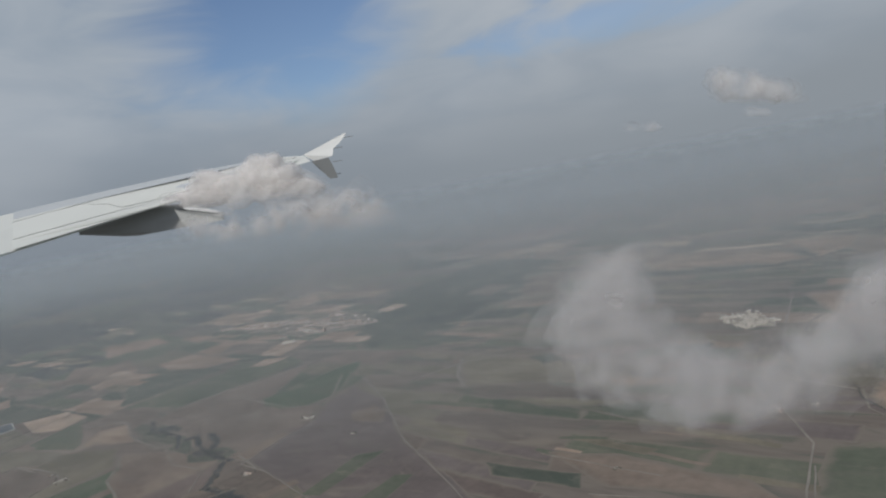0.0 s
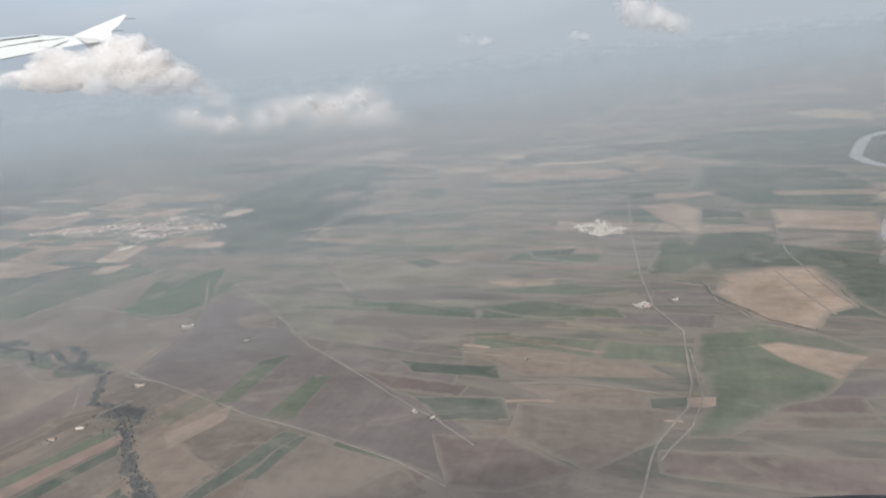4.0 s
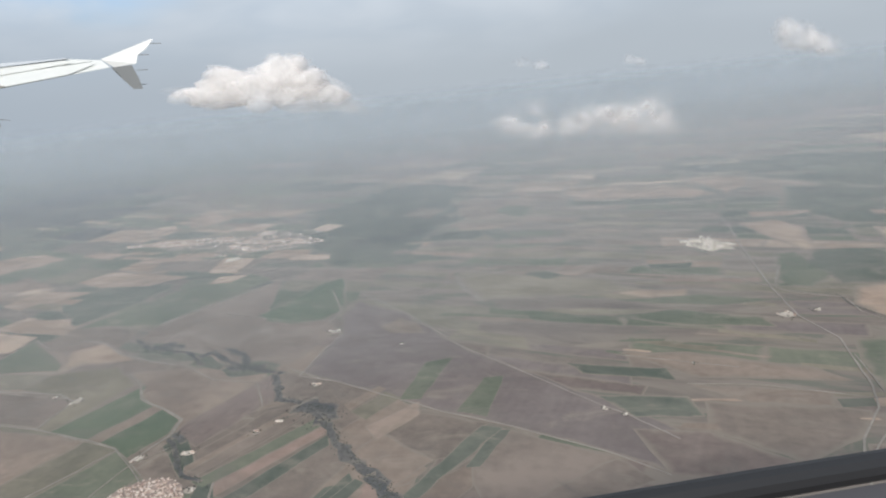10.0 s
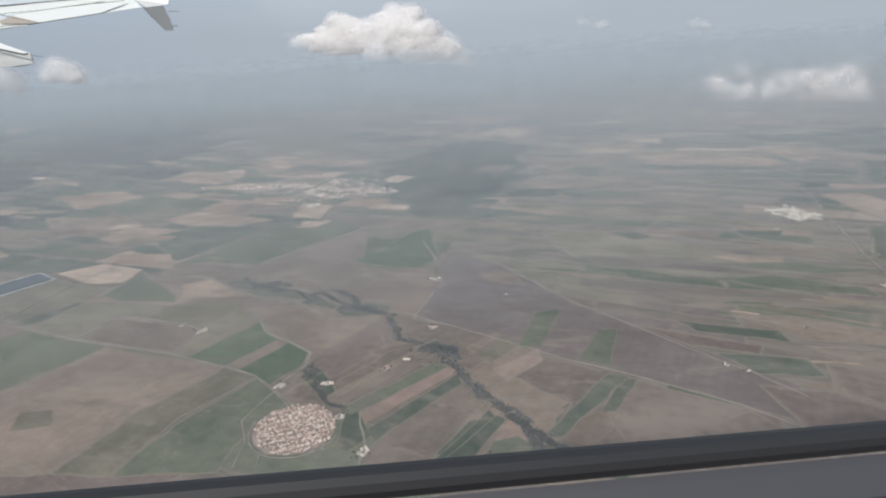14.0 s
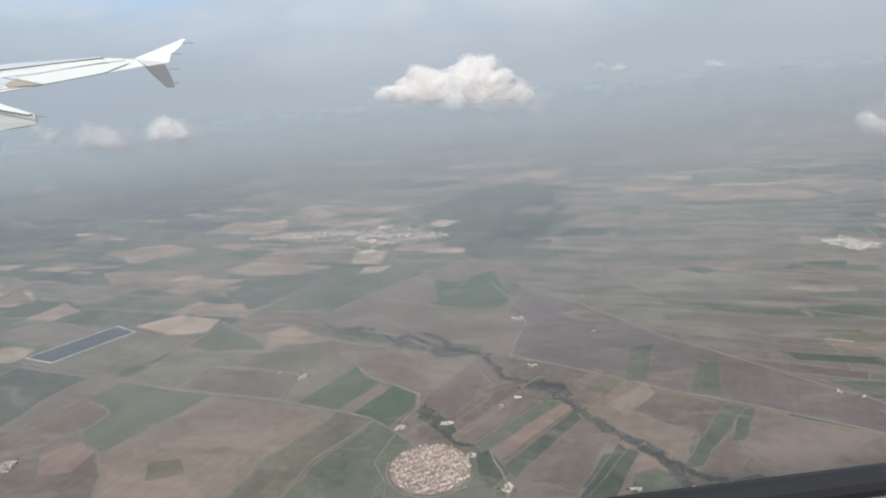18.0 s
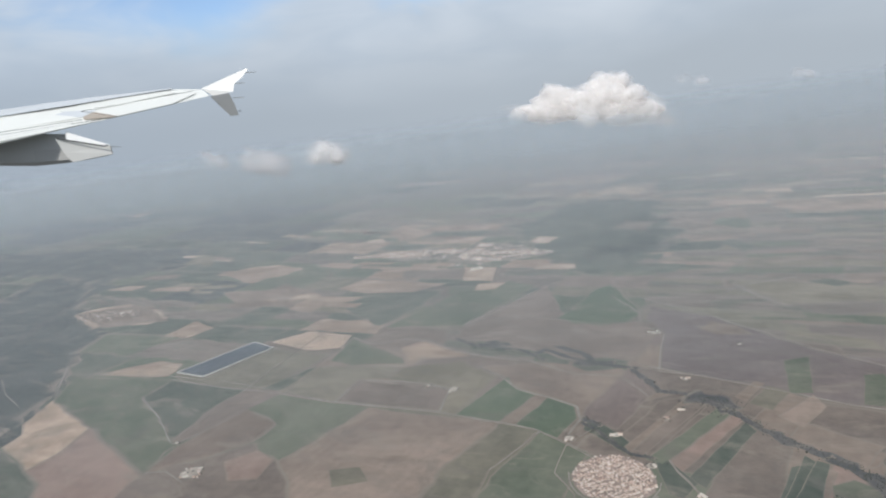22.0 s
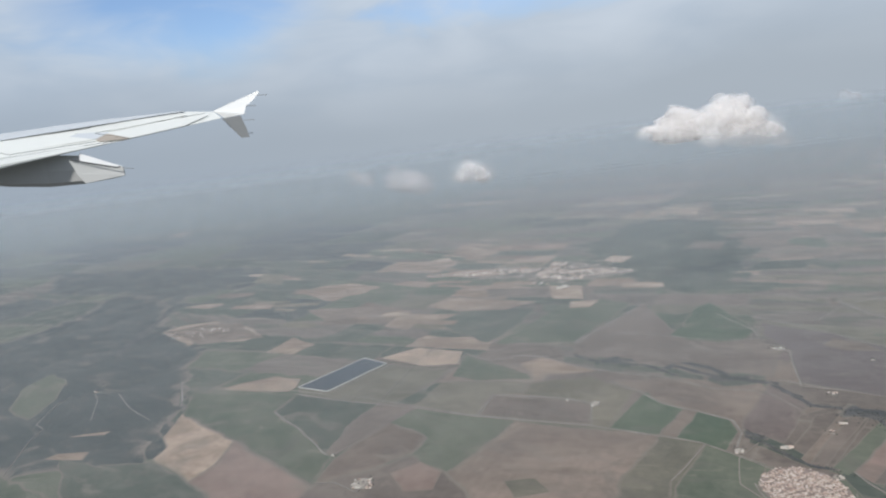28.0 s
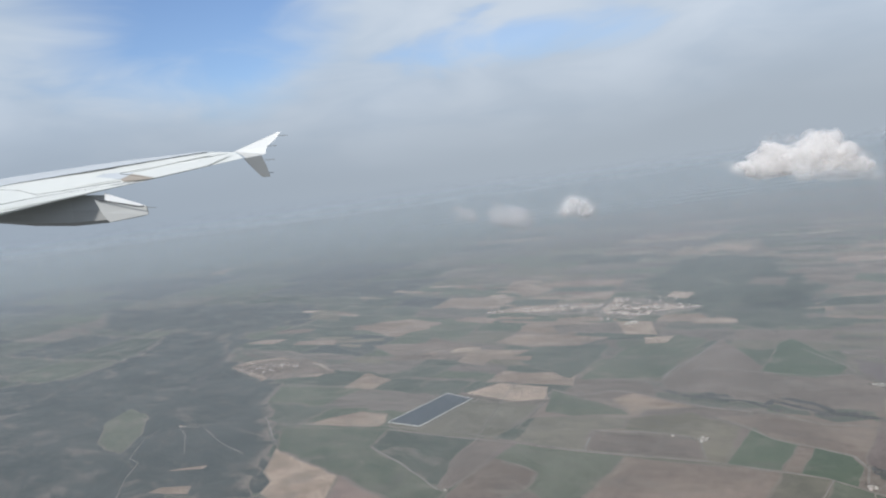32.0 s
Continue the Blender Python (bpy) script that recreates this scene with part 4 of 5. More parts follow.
def house(x, y, turn, size, rnd, group, label="small pale village house with a tiled roof", z=0.04):
    a, b = rnd.choice(HOUSE_SETS)
    top = tagged(new("house"), label, "house", group)
    top.matrix_world = pose(x, y, z, 0, 0, turn) @ Matrix.Scale(size, 4)
    under(new("wall", a), top)
    under(new("roof", b), top)
    return top


def village(cx, cy, rx, ry, turn, count, seed, group, size=1.0):
    """Houses in crooked rows along streets, inside an oval."""
    rnd = random.Random(seed)
    spots = []
    gap = math.sqrt(math.pi * rx * ry / count)
    c, s = math.cos(radians(turn)), math.sin(radians(turn))
    v = -ry
    row = 0
    while v < ry:
        u = -rx
        while u < rx:
            bump = 1 + 0.45 * noise.noise(Vector((u * 0.5, v * 0.5, seed)))
            if (u / rx) ** 2 + (v / ry) ** 2 < bump and rnd.random() < 0.93:
                spots.append((cx + u * c - v * s, cy + u * s + v * c, turn + rnd.choice((0, 0, 90)) + rnd.uniform(-9, 9)))
            u += gap * rnd.uniform(0.75, 1.2) + (gap * 0.6 if rnd.random() < 0.1 else 0)
        v += gap * (1.45 if row % 2 else 0.62)
        row += 1
    for x, y, a in spots:
        house(x + rnd.uniform(-.06, .06), y + rnd.uniform(-.06, .06), a, size * rnd.uniform(0.75, 1.15), rnd, group)
    return len(spots)


VILLAGE = (-46.9, 58.9)
field(("village_ground", "trodden pale earth and streets under the village", matte("village_earth", (0.195, 0.16, 0.14), (0.33, 0.265, 0.232), grain=4.0, blotch=0.6, soft=True)), 3,
      *[(VILLAGE[0] + 4.0 * math.cos(a * math.tau / 14), VILLAGE[1] + 4.4 * math.sin(a * math.tau / 14)) for a in range(14)], wobble=0.5, blend=0.2)
village(*VILLAGE, 3.7, 4.1, 8, 300, 4, "village houses", 0.46)
road(ROAD, 0.3, *[(VILLAGE[0] + 4.3 * math.cos(radians(a)), VILLAGE[1] + 4.75 * math.sin(radians(a))) for a in range(150, 340, 15)])


def far_town(cx, cy, rx, ry, turn, count, seed, label, least=1.0, most=1.9, gaps=0.3):
    """A far town: its many small houses as one thing."""
    rnd = random.Random(seed)
    vs, fs, mats = [], [], []
    c, s = math.cos(radians(turn)), math.sin(radians(turn))
    for _ in range(count):
        for _ in range(6):  # quarters of houses with green gaps between
            r, a = math.sqrt(rnd.random()), rnd.uniform(0, math.tau)
            u, v = r * rx * math.cos(a), r * ry * math.sin(a)
            if noise.noise(Vector((u * gaps, v * gaps, seed))) > -0.22:
                break
        x, y, q = cx + u * c - v * s, cy + u * s + v * c, radians(turn + rnd.choice((0, 90)) + rnd.uniform(-10, 10))
        shape = rnd.choice(HOUSE_SHAPES)
        k = rnd.uniform(least, most) * (1.7 if rnd.random() < 0.06 else 1.0)
        for j, me in enumerate(shape):
            base = len(vs)
            for p in me.vertices:
                px, py, pz = p.co * k
                vs.append((x + px * math.cos(q) - py * math.sin(q), y + px * math.sin(q) + py * math.cos(q), pz + 0.035))
            mi = rnd.randrange(3) + 3 * j
            for poly in me.polygons:
                fs.append([base + i for i in poly.vertices])
                mats.append(mi)
    me = mesh_from("town_houses", vs, fs)
    for m in WALLS + ROOFS:
        me.materials.append(m)
    me.polygons.foreach_set("material_index", mats)
    return tagged(new("town_houses", me), label, "town", kind="stuff")


far_town(*VILLAGE, 3.9, 4.3, 8, 520, 24, "low sheds and lean-tos packed between the village houses", 0.24, 0.42, 1.2)
TOWN_EARTH = ("town_ground", "pale built-up ground of the town", matte("town_earth", (0.165, 0.15, 0.13), (0.34, 0.285, 0.245), grain=0.8, blotch=0.35, soft=True))
field(SAND, 3, (-69, 184), (-59, 187), (-52, 181), (-49, 172), (-58, 175), wobble=2.5)
field(PALE, 4, (-64, 182), (-58, 183), (-55, 177), (-60, 177), wobble=1.5)
field(TOWN_EARTH, 2, (-66, 184), (-52, 184), (-46, 181), (-41, 173), (-33, 179), (-24, 163), (-21, 154), (-29, 153), (-40, 155), (-50, 167), (-58, 172), wobble=4.0, blend=2.0)
for tx, ty, ta, tb, count in ((-44, 174, 4.5, 3.2, 110), (-39, 166, 4.0, 5.5, 170), (-35, 174, 2.2, 4.0, 60), (-31, 161, 5.5, 3.6, 150), (-25, 158, 4.0, 2.2, 50), (-37, 157.5, 3.0, 2.0, 40)):
    far_town(tx, ty, ta, tb, -30, count, 21 + count, "quarter of a far pale town of small houses", 0.45, 1.05, 0.3)
far_town(-37, 166, 17, 13, -30, 70, 29, "scattered pale houses round a far town", 0.6, 1.3, 0.2)
far_town(-58, 180, 12, 3.5, -20, 110, 22, "far pale edge of the town with scattered houses", 0.6, 1.3, 0.25)
far_town(-127, 160, 8, 4, -15, 50, 23, "far hamlet of pale houses among dry plots", 0.4, 0.75)


# ---- reservoir ----
def water_material():
    m = bpy.data.materials.new("reservoir_water")
    m.use_nodes = True
    n = Nodes(m.node_tree)
    place = n.add("ShaderNodeNewGeometry").outputs["Position"]
    ripple = n.noise(place, 3.0, 4.0)
    bump = n.add("ShaderNodeBump", {"Strength": 0.15, "Distance": 0.02, "Height": ripple})
    c = n.mix(n.noise(place, 0.2, 3.0), (0.05, 0.06, 0.07, 1), (0.08, 0.09, 0.1, 1))
    p = n.add("ShaderNodeBsdfPrincipled", {"Base Color": c, "Roughness": 0.45, "Specular IOR Level": 0.25, "Normal": bump.outputs[0]})
    n.add("ShaderNodeOutputMaterial", {0: p.outputs[0]})
    return m


POND = [(-100.4, 112.0), (-89.1, 121.6), (-85.2, 116.8), (-95.5, 107.8)]
tagged(new("water", mesh_from("water", [(x, y, 0.09) for x, y in POND], [(0, 1, 2, 3)], water_material())), "dark blue-grey water of a rectangular reservoir", "water", kind="structure")
BANK = matte("bank_gravel", (0.34, 0.32, 0.30), (0.48, 0.46, 0.43), grain=2.0)
dam = tagged(new("reservoir_embankment"), "pale gravel embankment round a reservoir", "embankment")
for k in range(4):
    a, c = POND[k], POND[(k + 1) % 4]
    v, f = ribbon([a, ((a[0] + c[0]) / 2, (a[1] + c[1]) / 2), c], 0.34, 0.13)
    under(new("bank", mesh_from("bank", v, f, BANK)), dam)
road(ROAD, 0.3, (-101.5, 111.0), (-95.4, 106.6), (-84.0, 116.4))

SILT = matte("river_silt", (0.21, 0.21, 0.205), (0.30, 0.30, 0.29), rough=0.5)
v, f = ribbon([(153, 142), (143, 139), (132, 131), (121, 122), (117, 115), (116, 110), (120, 109)], 3.2, 0.05)
tagged(new("water", mesh_from("water", v, f, SILT)), "pale bend of a far river in the haze", "river", kind="structure")

# ---- farms and sheds ----
YARD = ("yard", "pale trodden farm yard", matte("yard_gravel", (0.30, 0.265, 0.23), (0.46, 0.42, 0.37), grain=1.5, blotch=0.5, soft=True))
SHED_WHITE = paint("shed_white", (0.52, 0.475, 0.42), 0.7, scale=0.4)
SHED_ROOF = paint("shed_roof", (0.5, 0.455, 0.395), 0.6, scale=0.4)
SHED_SHAPES = []
for dims in ((0.45, 0.2, 0.2, 0.06), (0.3, 0.22, 0.18, 0.05), (0.65, 0.25, 0.22, 0.07)):
    wl, rf = house_meshes(*dims)
    wl.materials.append(SHED_WHITE)
    rf.materials.append(SHED_ROOF)
    SHED_SHAPES.append((wl, rf))


def shed(x, y, turn, size, rnd, group="farm sheds", label="long white farm shed with a pale metal roof"):
    a, b = rnd.choice(SHED_SHAPES)
    top = tagged(new("shed"), label, "shed", group)
    top.matrix_world = pose(x, y, 0.045, 0, 0, turn) @ Matrix.Scale(size, 4)
    under(new("wall", a), top)
    under(new("roof", b), top)
    return top


def farm(x, y, reach, sheds, houses, seed, yard=True):
    """A yard with a few sheds and houses, and trees beside it."""
    rnd = random.Random(seed)
    if yard:
        field(YARD, 4, *[(x + reach * 0.7 * rnd.uniform(0.8, 1.2) * math.cos(k * math.tau / 9), y + reach * 0.7 * rnd.uniform(0.8, 1.2) * math.sin(k * math.tau / 9)) for k in range(9)], wobble=0.15)
    turn = rnd.uniform(0, 90)
    for k in range(sheds):
        shed(x + rnd.uniform(-.7, .7) * reach, y + rnd.uniform(-.7, .7) * reach, turn + rnd.choice((0, 90)), rnd.uniform(0.36, 0.6), rnd)
    for k in range(houses):
        house(x + rnd.uniform(-.8, .8) * reach, y + rnd.uniform(-.8, .8) * reach, turn + rnd.choice((0, 90)), rnd.uniform(0.6, 0.9), rnd, "farm houses", "farm house with pale walls and a tiled roof")
    clumps("farm_trees", [(x + rnd.gauss(0, reach * 0.7), y + rnd.gauss(0, reach * 0.7), rnd.uniform(0.05, 0.11)) for k in range(9)], "dark trees round a farm yard")


farm(-58.3, 86.0, 0.9, 2, 1, 1)
farm(-61.3, 88.8, 0.5, 0, 1, 2)
farm(-25.5, 93.6, 1.2, 2, 0, 3)
farm(-17.6, 84.2, 0.4, 1, 0, 4)
farm(-90.6, 76.0, 1.7, 5, 9, 5)
farm(-94.0, 84.4, 0.4, 1, 0, 6)
farm(-2.3, 56.8, 0.4, 1, 0, 7)
farm(-1.2, 55.0, 0.25, 1, 0, 8)
farm(30.2, 68.8, 1.4, 3, 4, 9)
farm(34.6, 68.3, 0.6, 2, 0, 10)
farm(-48.3, 67.8, 0.8, 1, 1, 11)
farm(-42.6, 59.6, 0.8, 1, 1, 12)
farm(-41.1, 53.0, 0.8, 1, 2, 13)
farm(-43.4, 66.6, 0.8, 1, 2, 14)
farm(-29.8, 76.7, 0.6, 0, 2, 15)
farm(-34.4, 69.5, 0.5, 1, 1, 16)
farm(-36.9, 67.8, 0.4, 0, 2, 17)
farm(-26.0, 47.7, 0.4, 1, 0, 18)
farm(-30.5, 48.9, 0.5, 0, 2, 19)
farm(-26.3, 47.4, 0.4, 2, 0, 24)
farm(-30.7, 49.1, 0.3, 1, 0, 25)
farm(34.7, 96.1, 0.4, 1, 0, 20)
farm(11.5, 61.9, 0.3, 1, 0, 21)
farm(4.3, 111.9, 0.3, 1, 0, 22)
farm(-138.0, 127.0, 0.8, 1, 1, 23)

# the white works beside the main road
field(("works_yard", "white gravel yard of a works beside the main road", matte("works_gravel", (0.26, 0.225, 0.185), (0.5, 0.44, 0.37), grain=1.4, blotch=0.6, soft=True)), 4,
      (41.5, 109.8), (42.6, 107.2), (44.3, 108.6), (46.0, 106.0), (45.6, 103.4), (47.9, 101.0), (46.2, 99.4), (45.2, 97.4), (43.4, 98.8), (40.6, 98.0), (41.4, 100.9), (39.7, 103.5), (40.9, 106.5))
WORKS = random.Random(31)
for k in range(85):
    shed(WORKS.uniform(40.3, 47.0), WORKS.uniform(99.0, 108.3), -38 + WORKS.choice((0, 90)), WORKS.uniform(0.45, 1.0), WORKS, "works sheds", "white works shed beside the main road")
for k in range(3):
    shed(-42.7 + k * 0.9, 149.4 + k * 0.3, 12, 1.8, WORKS, "warehouses", "large white warehouse at the edge of town")

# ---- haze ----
HAZE_NEAR, HAZE_FAR = Vector((0.53, 0.572, 0.605)), Vector((0.485, 0.535, 0.585))  # haze tint put into the sheets: lighter near, bluer far


def haze_layer(y, thick, low, top):
    """One upright see-through sheet standing in for haze, right across the plain."""
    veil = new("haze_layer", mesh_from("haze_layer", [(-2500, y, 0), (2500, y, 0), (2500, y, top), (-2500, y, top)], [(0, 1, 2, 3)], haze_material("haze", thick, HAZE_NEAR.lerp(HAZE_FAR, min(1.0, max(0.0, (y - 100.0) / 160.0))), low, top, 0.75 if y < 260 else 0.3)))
    return tagged(veil, "thin blue-grey haze hanging over the plain", "haze", kind="stuff")


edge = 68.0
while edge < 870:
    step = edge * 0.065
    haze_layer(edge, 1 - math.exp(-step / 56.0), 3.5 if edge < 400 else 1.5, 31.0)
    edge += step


def far_murk():
    """The end of the plain: an added glowing backdrop in the haze colour, hiding the land beyond."""
    m = bpy.data.materials.new("far_murk")
    m.use_nodes = True
    n = Nodes(m.node_tree)
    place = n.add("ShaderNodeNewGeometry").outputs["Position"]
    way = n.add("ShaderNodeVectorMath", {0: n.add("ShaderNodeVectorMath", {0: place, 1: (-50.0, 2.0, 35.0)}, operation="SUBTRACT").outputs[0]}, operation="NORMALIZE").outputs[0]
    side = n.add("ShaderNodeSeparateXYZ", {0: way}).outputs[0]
    # gives off the horizon's haze colour, so its top edge melts into the sky
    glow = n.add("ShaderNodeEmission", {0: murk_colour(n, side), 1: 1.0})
    n.add("ShaderNodeOutputMaterial", {0: glow.outputs[0]})
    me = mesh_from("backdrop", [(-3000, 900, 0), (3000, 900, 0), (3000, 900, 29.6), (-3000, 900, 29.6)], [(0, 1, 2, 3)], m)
    return tagged(new("backdrop", me), "glowing blue-grey backdrop standing in for the haze that hides the far plain", "haze", kind="structure")


far_murk()


# ---- clouds ----
SPHERES = {k: blob_template(k) for k in (5, 6)}


def cloud_skin(lobes, sub, seed, grow, rough, size):
    """A lumpy closed skin round lobes (across, deep, up, reach): soft-blended balls with billows on them, flattened below."""
    dirs, faces = SPHERES[sub]
    r = np.linspace(0.02, 1.5, 60)
    pts = (dirs * np.array([1.0, 0.75, 0.62]))[:, None, :] * r[None, :, None] + np.array([0, 0, 0.1])
    f = np.zeros(pts.shape[:2])
    for x, y, z, k in lobes:
        f += np.exp(-3.2 * ((pts - np.array([x, y, z])) ** 2).sum(-1) / (k * k))
    inside = f > 0.32
    last = np.where(inside.any(1), inside.shape[1] - 1 - inside[:, ::-1].argmax(1), 2)
    nxt = np.minimum(last + 1, len(r) - 1)
    idx = np.arange(len(dirs))
    fa, fb = f[idx, last], f[idx, nxt]
    t = np.clip((fa - 0.32) / np.maximum(fa - fb, 1e-6), 0, 1)
    rad = (r[last] + (r[nxt] - r[last]) * t) * grow
    out = []
    for d, q in zip(dirs * np.array([1.0, 0.75, 0.62]), rad):
        p = d * q
        s = Vector((p * 3.3 + seed * 7.1).tolist())
        w = noise.turbulence(s, 4, True) - 0.42
        q *= 1 + rough * w
        p = d * q + np.array([0, 0, 0.1])
        if p[2] < 0:
            p[2] *= 0.6
        out.append(tuple(p * np.array(size)))
    return out, faces.tolist()


def cloud(place, size, seed, label, lobes, skins, sub=6, rough=0.2, lean=6.0):
    """A cloud: nested ragged skins, dense within and thin at the rim. Skins: part name, material, growth."""
    top = tagged(new("cloud"), label, "cloud", "clouds over the plain")
    top.matrix_world = pose(*place, 0, lean, 0)
    for k, (name, material, grow) in enumerate(skins):
        v, f = cloud_skin(lobes, sub, seed + 0.012 * k, grow, rough * (1 + 0.12 * k), size)
        under(new(name, mesh_from(name, v, f, material, smooth=True)), top)
    return top


def drift(place, size, seed, label, puffs, skins, rough=0.3, lean=6.0):
    """A loose cloud of several overlapping puffs (across, deep, up, reach)."""
    top = tagged(new("cloud"), label, "cloud", "clouds over the plain")
    top.matrix_world = pose(*place, 0, lean, 0)
    for i, (x, y, z, r) in enumerate(puffs):
        for k, (name, material, grow) in enumerate(skins):
            v, f = cloud_skin([(-0.3, 0, 0.0, 0.6), (0.3, 0, 0.1, 0.6)], 5, seed + i * 1.7 + 0.13 * k, grow * r, rough * (1 + 0.3 * k), size)
            ob = under(new(name, mesh_from(name, v, f, material, smooth=True)), top)
            ob.location = (x * size[0], y * size[1], z * size[2])
    return top


DENSE = vapour("cloud_core", 0.8, (0.91, 0.89, 0.88), 0.3, 0.0, 0.35, (-0.7, 2.9))
RIM = [vapour("cloud_rim", a, (0.91, 0.895, 0.89), 0.2, 0.15, 0.65, (-0.7, 3.2)) for a in (0.5, 0.42, 0.34, 0.26, 0.18, 0.11)]
VEIL = [vapour("cloud_veil", a, (0.72, 0.72, 0.735), 0.4, 0.3, 0.7) for a in (0.30, 0.26, 0.20, 0.14)]
NEAR = [vapour("cloud_drift", a, (0.83, 0.82, 0.82), 0.35, 0.2, 0.68) for a in (0.4, 0.34, 0.27, 0.2, 0.13, 0.08)]
GREY = [vapour("cloud_grey", a, (0.72, 0.71, 0.715), 0.9, 0.3, 0.7) for a in (0.32, 0.25, 0.18, 0.1)]
FAINT = [vapour("cloud_faint", a, (0.8, 0.8, 0.82), 0.12, 0.3, 0.7) for a in (0.16, 0.12, 0.08)]
CUMULUS = [("core", DENSE, 0.91)] + [("edge", m, 0.94 + 0.026 * k) for k, m in enumerate(RIM)]
PUFFY = [("core", VEIL[0], 0.7), ("core", VEIL[0], 0.82), ("edge", VEIL[1], 0.92), ("edge", VEIL[2], 1.0), ("edge", VEIL[3], 1.1)]
DISTANT = [("core", FAINT[0], 0.75), ("core", FAINT[0], 0.9), ("edge", FAINT[1], 1.0), ("edge", FAINT[2], 1.12)]
BRIGHT = [("core", NEAR[0], 0.62), ("core", NEAR[1], 0.74)] + [("edge", m, 0.84 + 0.09 * k) for k, m in enumerate(NEAR[2:])]
WISP = [vapour("cloud_wisp", a, (0.8, 0.79, 0.79), 0.9, 0.36, 0.66, (-0.8, 1.0)) for a in (0.32, 0.25, 0.19, 0.13, 0.08)]
WISPY = [("core" if k < 2 else "edge", m, 0.7 + 0.14 * k) for k, m in enumerate(WISP)]
DRIFT = [("core", GREY[0], 0.7), ("edge", GREY[1], 0.92), ("edge", GREY[2], 1.1), ("edge", GREY[3], 1.28)]

cloud((-28.9, 102.0, 32.7), (12.6, 8.5, 10.8), 1, "bright white cumulus cloud with a soft grey base",
      [(-0.83, 0.0, 0.07, 0.22), (-0.64, 0.0, 0.03, 0.25), (-0.51, 0.05, 0.27, 0.26), (-0.34, 0.0, 0.19, 0.31), (-0.17, -0.2, -0.05, 0.22), (-0.1, 0.0, 0.22, 0.32), (0.14, 0.0, 0.34, 0.3), (0.0, 0.05, 0.34, 0.24),
       (0.22, 0.0, 0.52, 0.17), (0.05, 0.05, 0.46, 0.16), (0.38, -0.05, 0.27, 0.31), (0.6, 0.0, 0.12, 0.28), (0.77, 0.0, -0.02, 0.23), (0.95, 0.0, -0.12, 0.18), (0.21, 0.0, 0.0, 0.3), (0.45, 0.05, 0.0, 0.26)], CUMULUS, rough=0.3)
cloud((33.2, 70.5, 33.5), (6.8, 4.0, 6.4), 2, "small white puff of cloud", [(-0.45, 0, 0.28, 0.34), (-0.25, 0, 0.1, 0.42), (0.1, 0, 0.06, 0.45), (0.5, 0, -0.04, 0.4)], BRIGHT, 5)
cloud((-70.2, 93.5, 32.4), (4.6, 3.6, 4.6), 3, "small bright white puff of cloud", [(-0.15, 0, 0.2, 0.55), (0.3, 0, 0.05, 0.55), (-0.4, 0, 0.0, 0.4)], BRIGHT, 5)
cloud((-78.7, 97.2, 32.0), (5.2, 3.6, 5.2), 4, "small faint grey-white puff of cloud", [(-0.3, 0, 0.15, 0.55), (0.25, 0, 0.0, 0.6)], PUFFY, 5, 0.25)
cloud((-85.5, 97.0, 33.6), (3.0, 2.6, 4.2), 5, "small faint grey-white puff of cloud", [(-0.3, 0, 0.1, 0.5), (0.35, 0, 0.0, 0.5)], PUFFY, 5, 0.25)
cloud((85.6, 279.5, 36.0), (12.0, 6.0, 8.0), 8, "faint distant puff of cloud", [(-0.4, 0, 0.15, 0.5), (0.3, 0, 0.0, 0.55)], DISTANT, 5, 0.1)
cloud((125.0, 262.0, 33.0), (9.0, 6.0, 7.0), 9, "faint distant puff of cloud", [(-0.3, 0, 0.15, 0.5), (0.3, 0, 0.0, 0.5)], DISTANT, 5, 0.1)
drift((-9.9, 42.0, 29.3), (6.0, 2.4, 6.2), 6, "flat wispy grey-white cloud", [(-0.87, 0, 0.02, 0.36), (-0.72, 0, -0.06, 0.28), (-0.24, 0, -0.02, 0.32), (0.0, 0, 0.06, 0.42), (0.24, 0, -0.02, 0.36), (0.48, 0, 0.08, 0.46), (0.76, 0, 0.0, 0.34)], WISPY, rough=0.6)
drift((4.4, 12.7, 26.9), (2.8, 1.5, 3.6), 7, "thin drifting grey cloud close under the flight path",
      [(-0.6, 0, 0.22, 0.44), (-0.68, 0, 0.0, 0.5), (-0.52, 0, -0.2, 0.54), (-0.25, 0, -0.3, 0.55), (0.05, 0, -0.42, 0.58), (0.4, 0, -0.46, 0.6), (0.75, 0, -0.36, 0.62), (1.1, 0, -0.16, 0.66), (1.4, 0, 0.05, 0.66)], DRIFT)

# ---- aircraft wing ----
# It keeps its bearing all along the flight, so it stands far off, at the end of the plain.
WING_EYE = Vector((-52.0, 2.5, 35.2))
WING_WHITE = paint("wing_paint", (0.73, 0.735, 0.70), 0.35, wear=0.15, scale=0.01)
WING_GREY = paint("wing_grey", (0.25, 0.26, 0.265), 0.4, wear=0.2, scale=0.01)
WING_SLAT = paint("wing_slat", (0.55, 0.575, 0.60), 0.4, wear=0.15)
WING_TAN = paint("wing_bare_metal", (0.42, 0.36, 0.30), 0.5, wear=0.3, scale=0.02)
WING_BRIGHT = paint("fence_paint", (0.78, 0.78, 0.765), 0.35, wear=0.06)
# fairing paint in a shaded and a lit copy, light put into the colour
FAIRING_SHADED = paint("fairing_shaded_paint", (0.40, 0.405, 0.40), 0.4, wear=0.15)
FAIRING_LIT = paint("fairing_lit_paint", (0.6, 0.6, 0.58), 0.45, wear=0.1)
WING_DARK = paint("panel_gap", (0.06, 0.065, 0.07), 0.7)


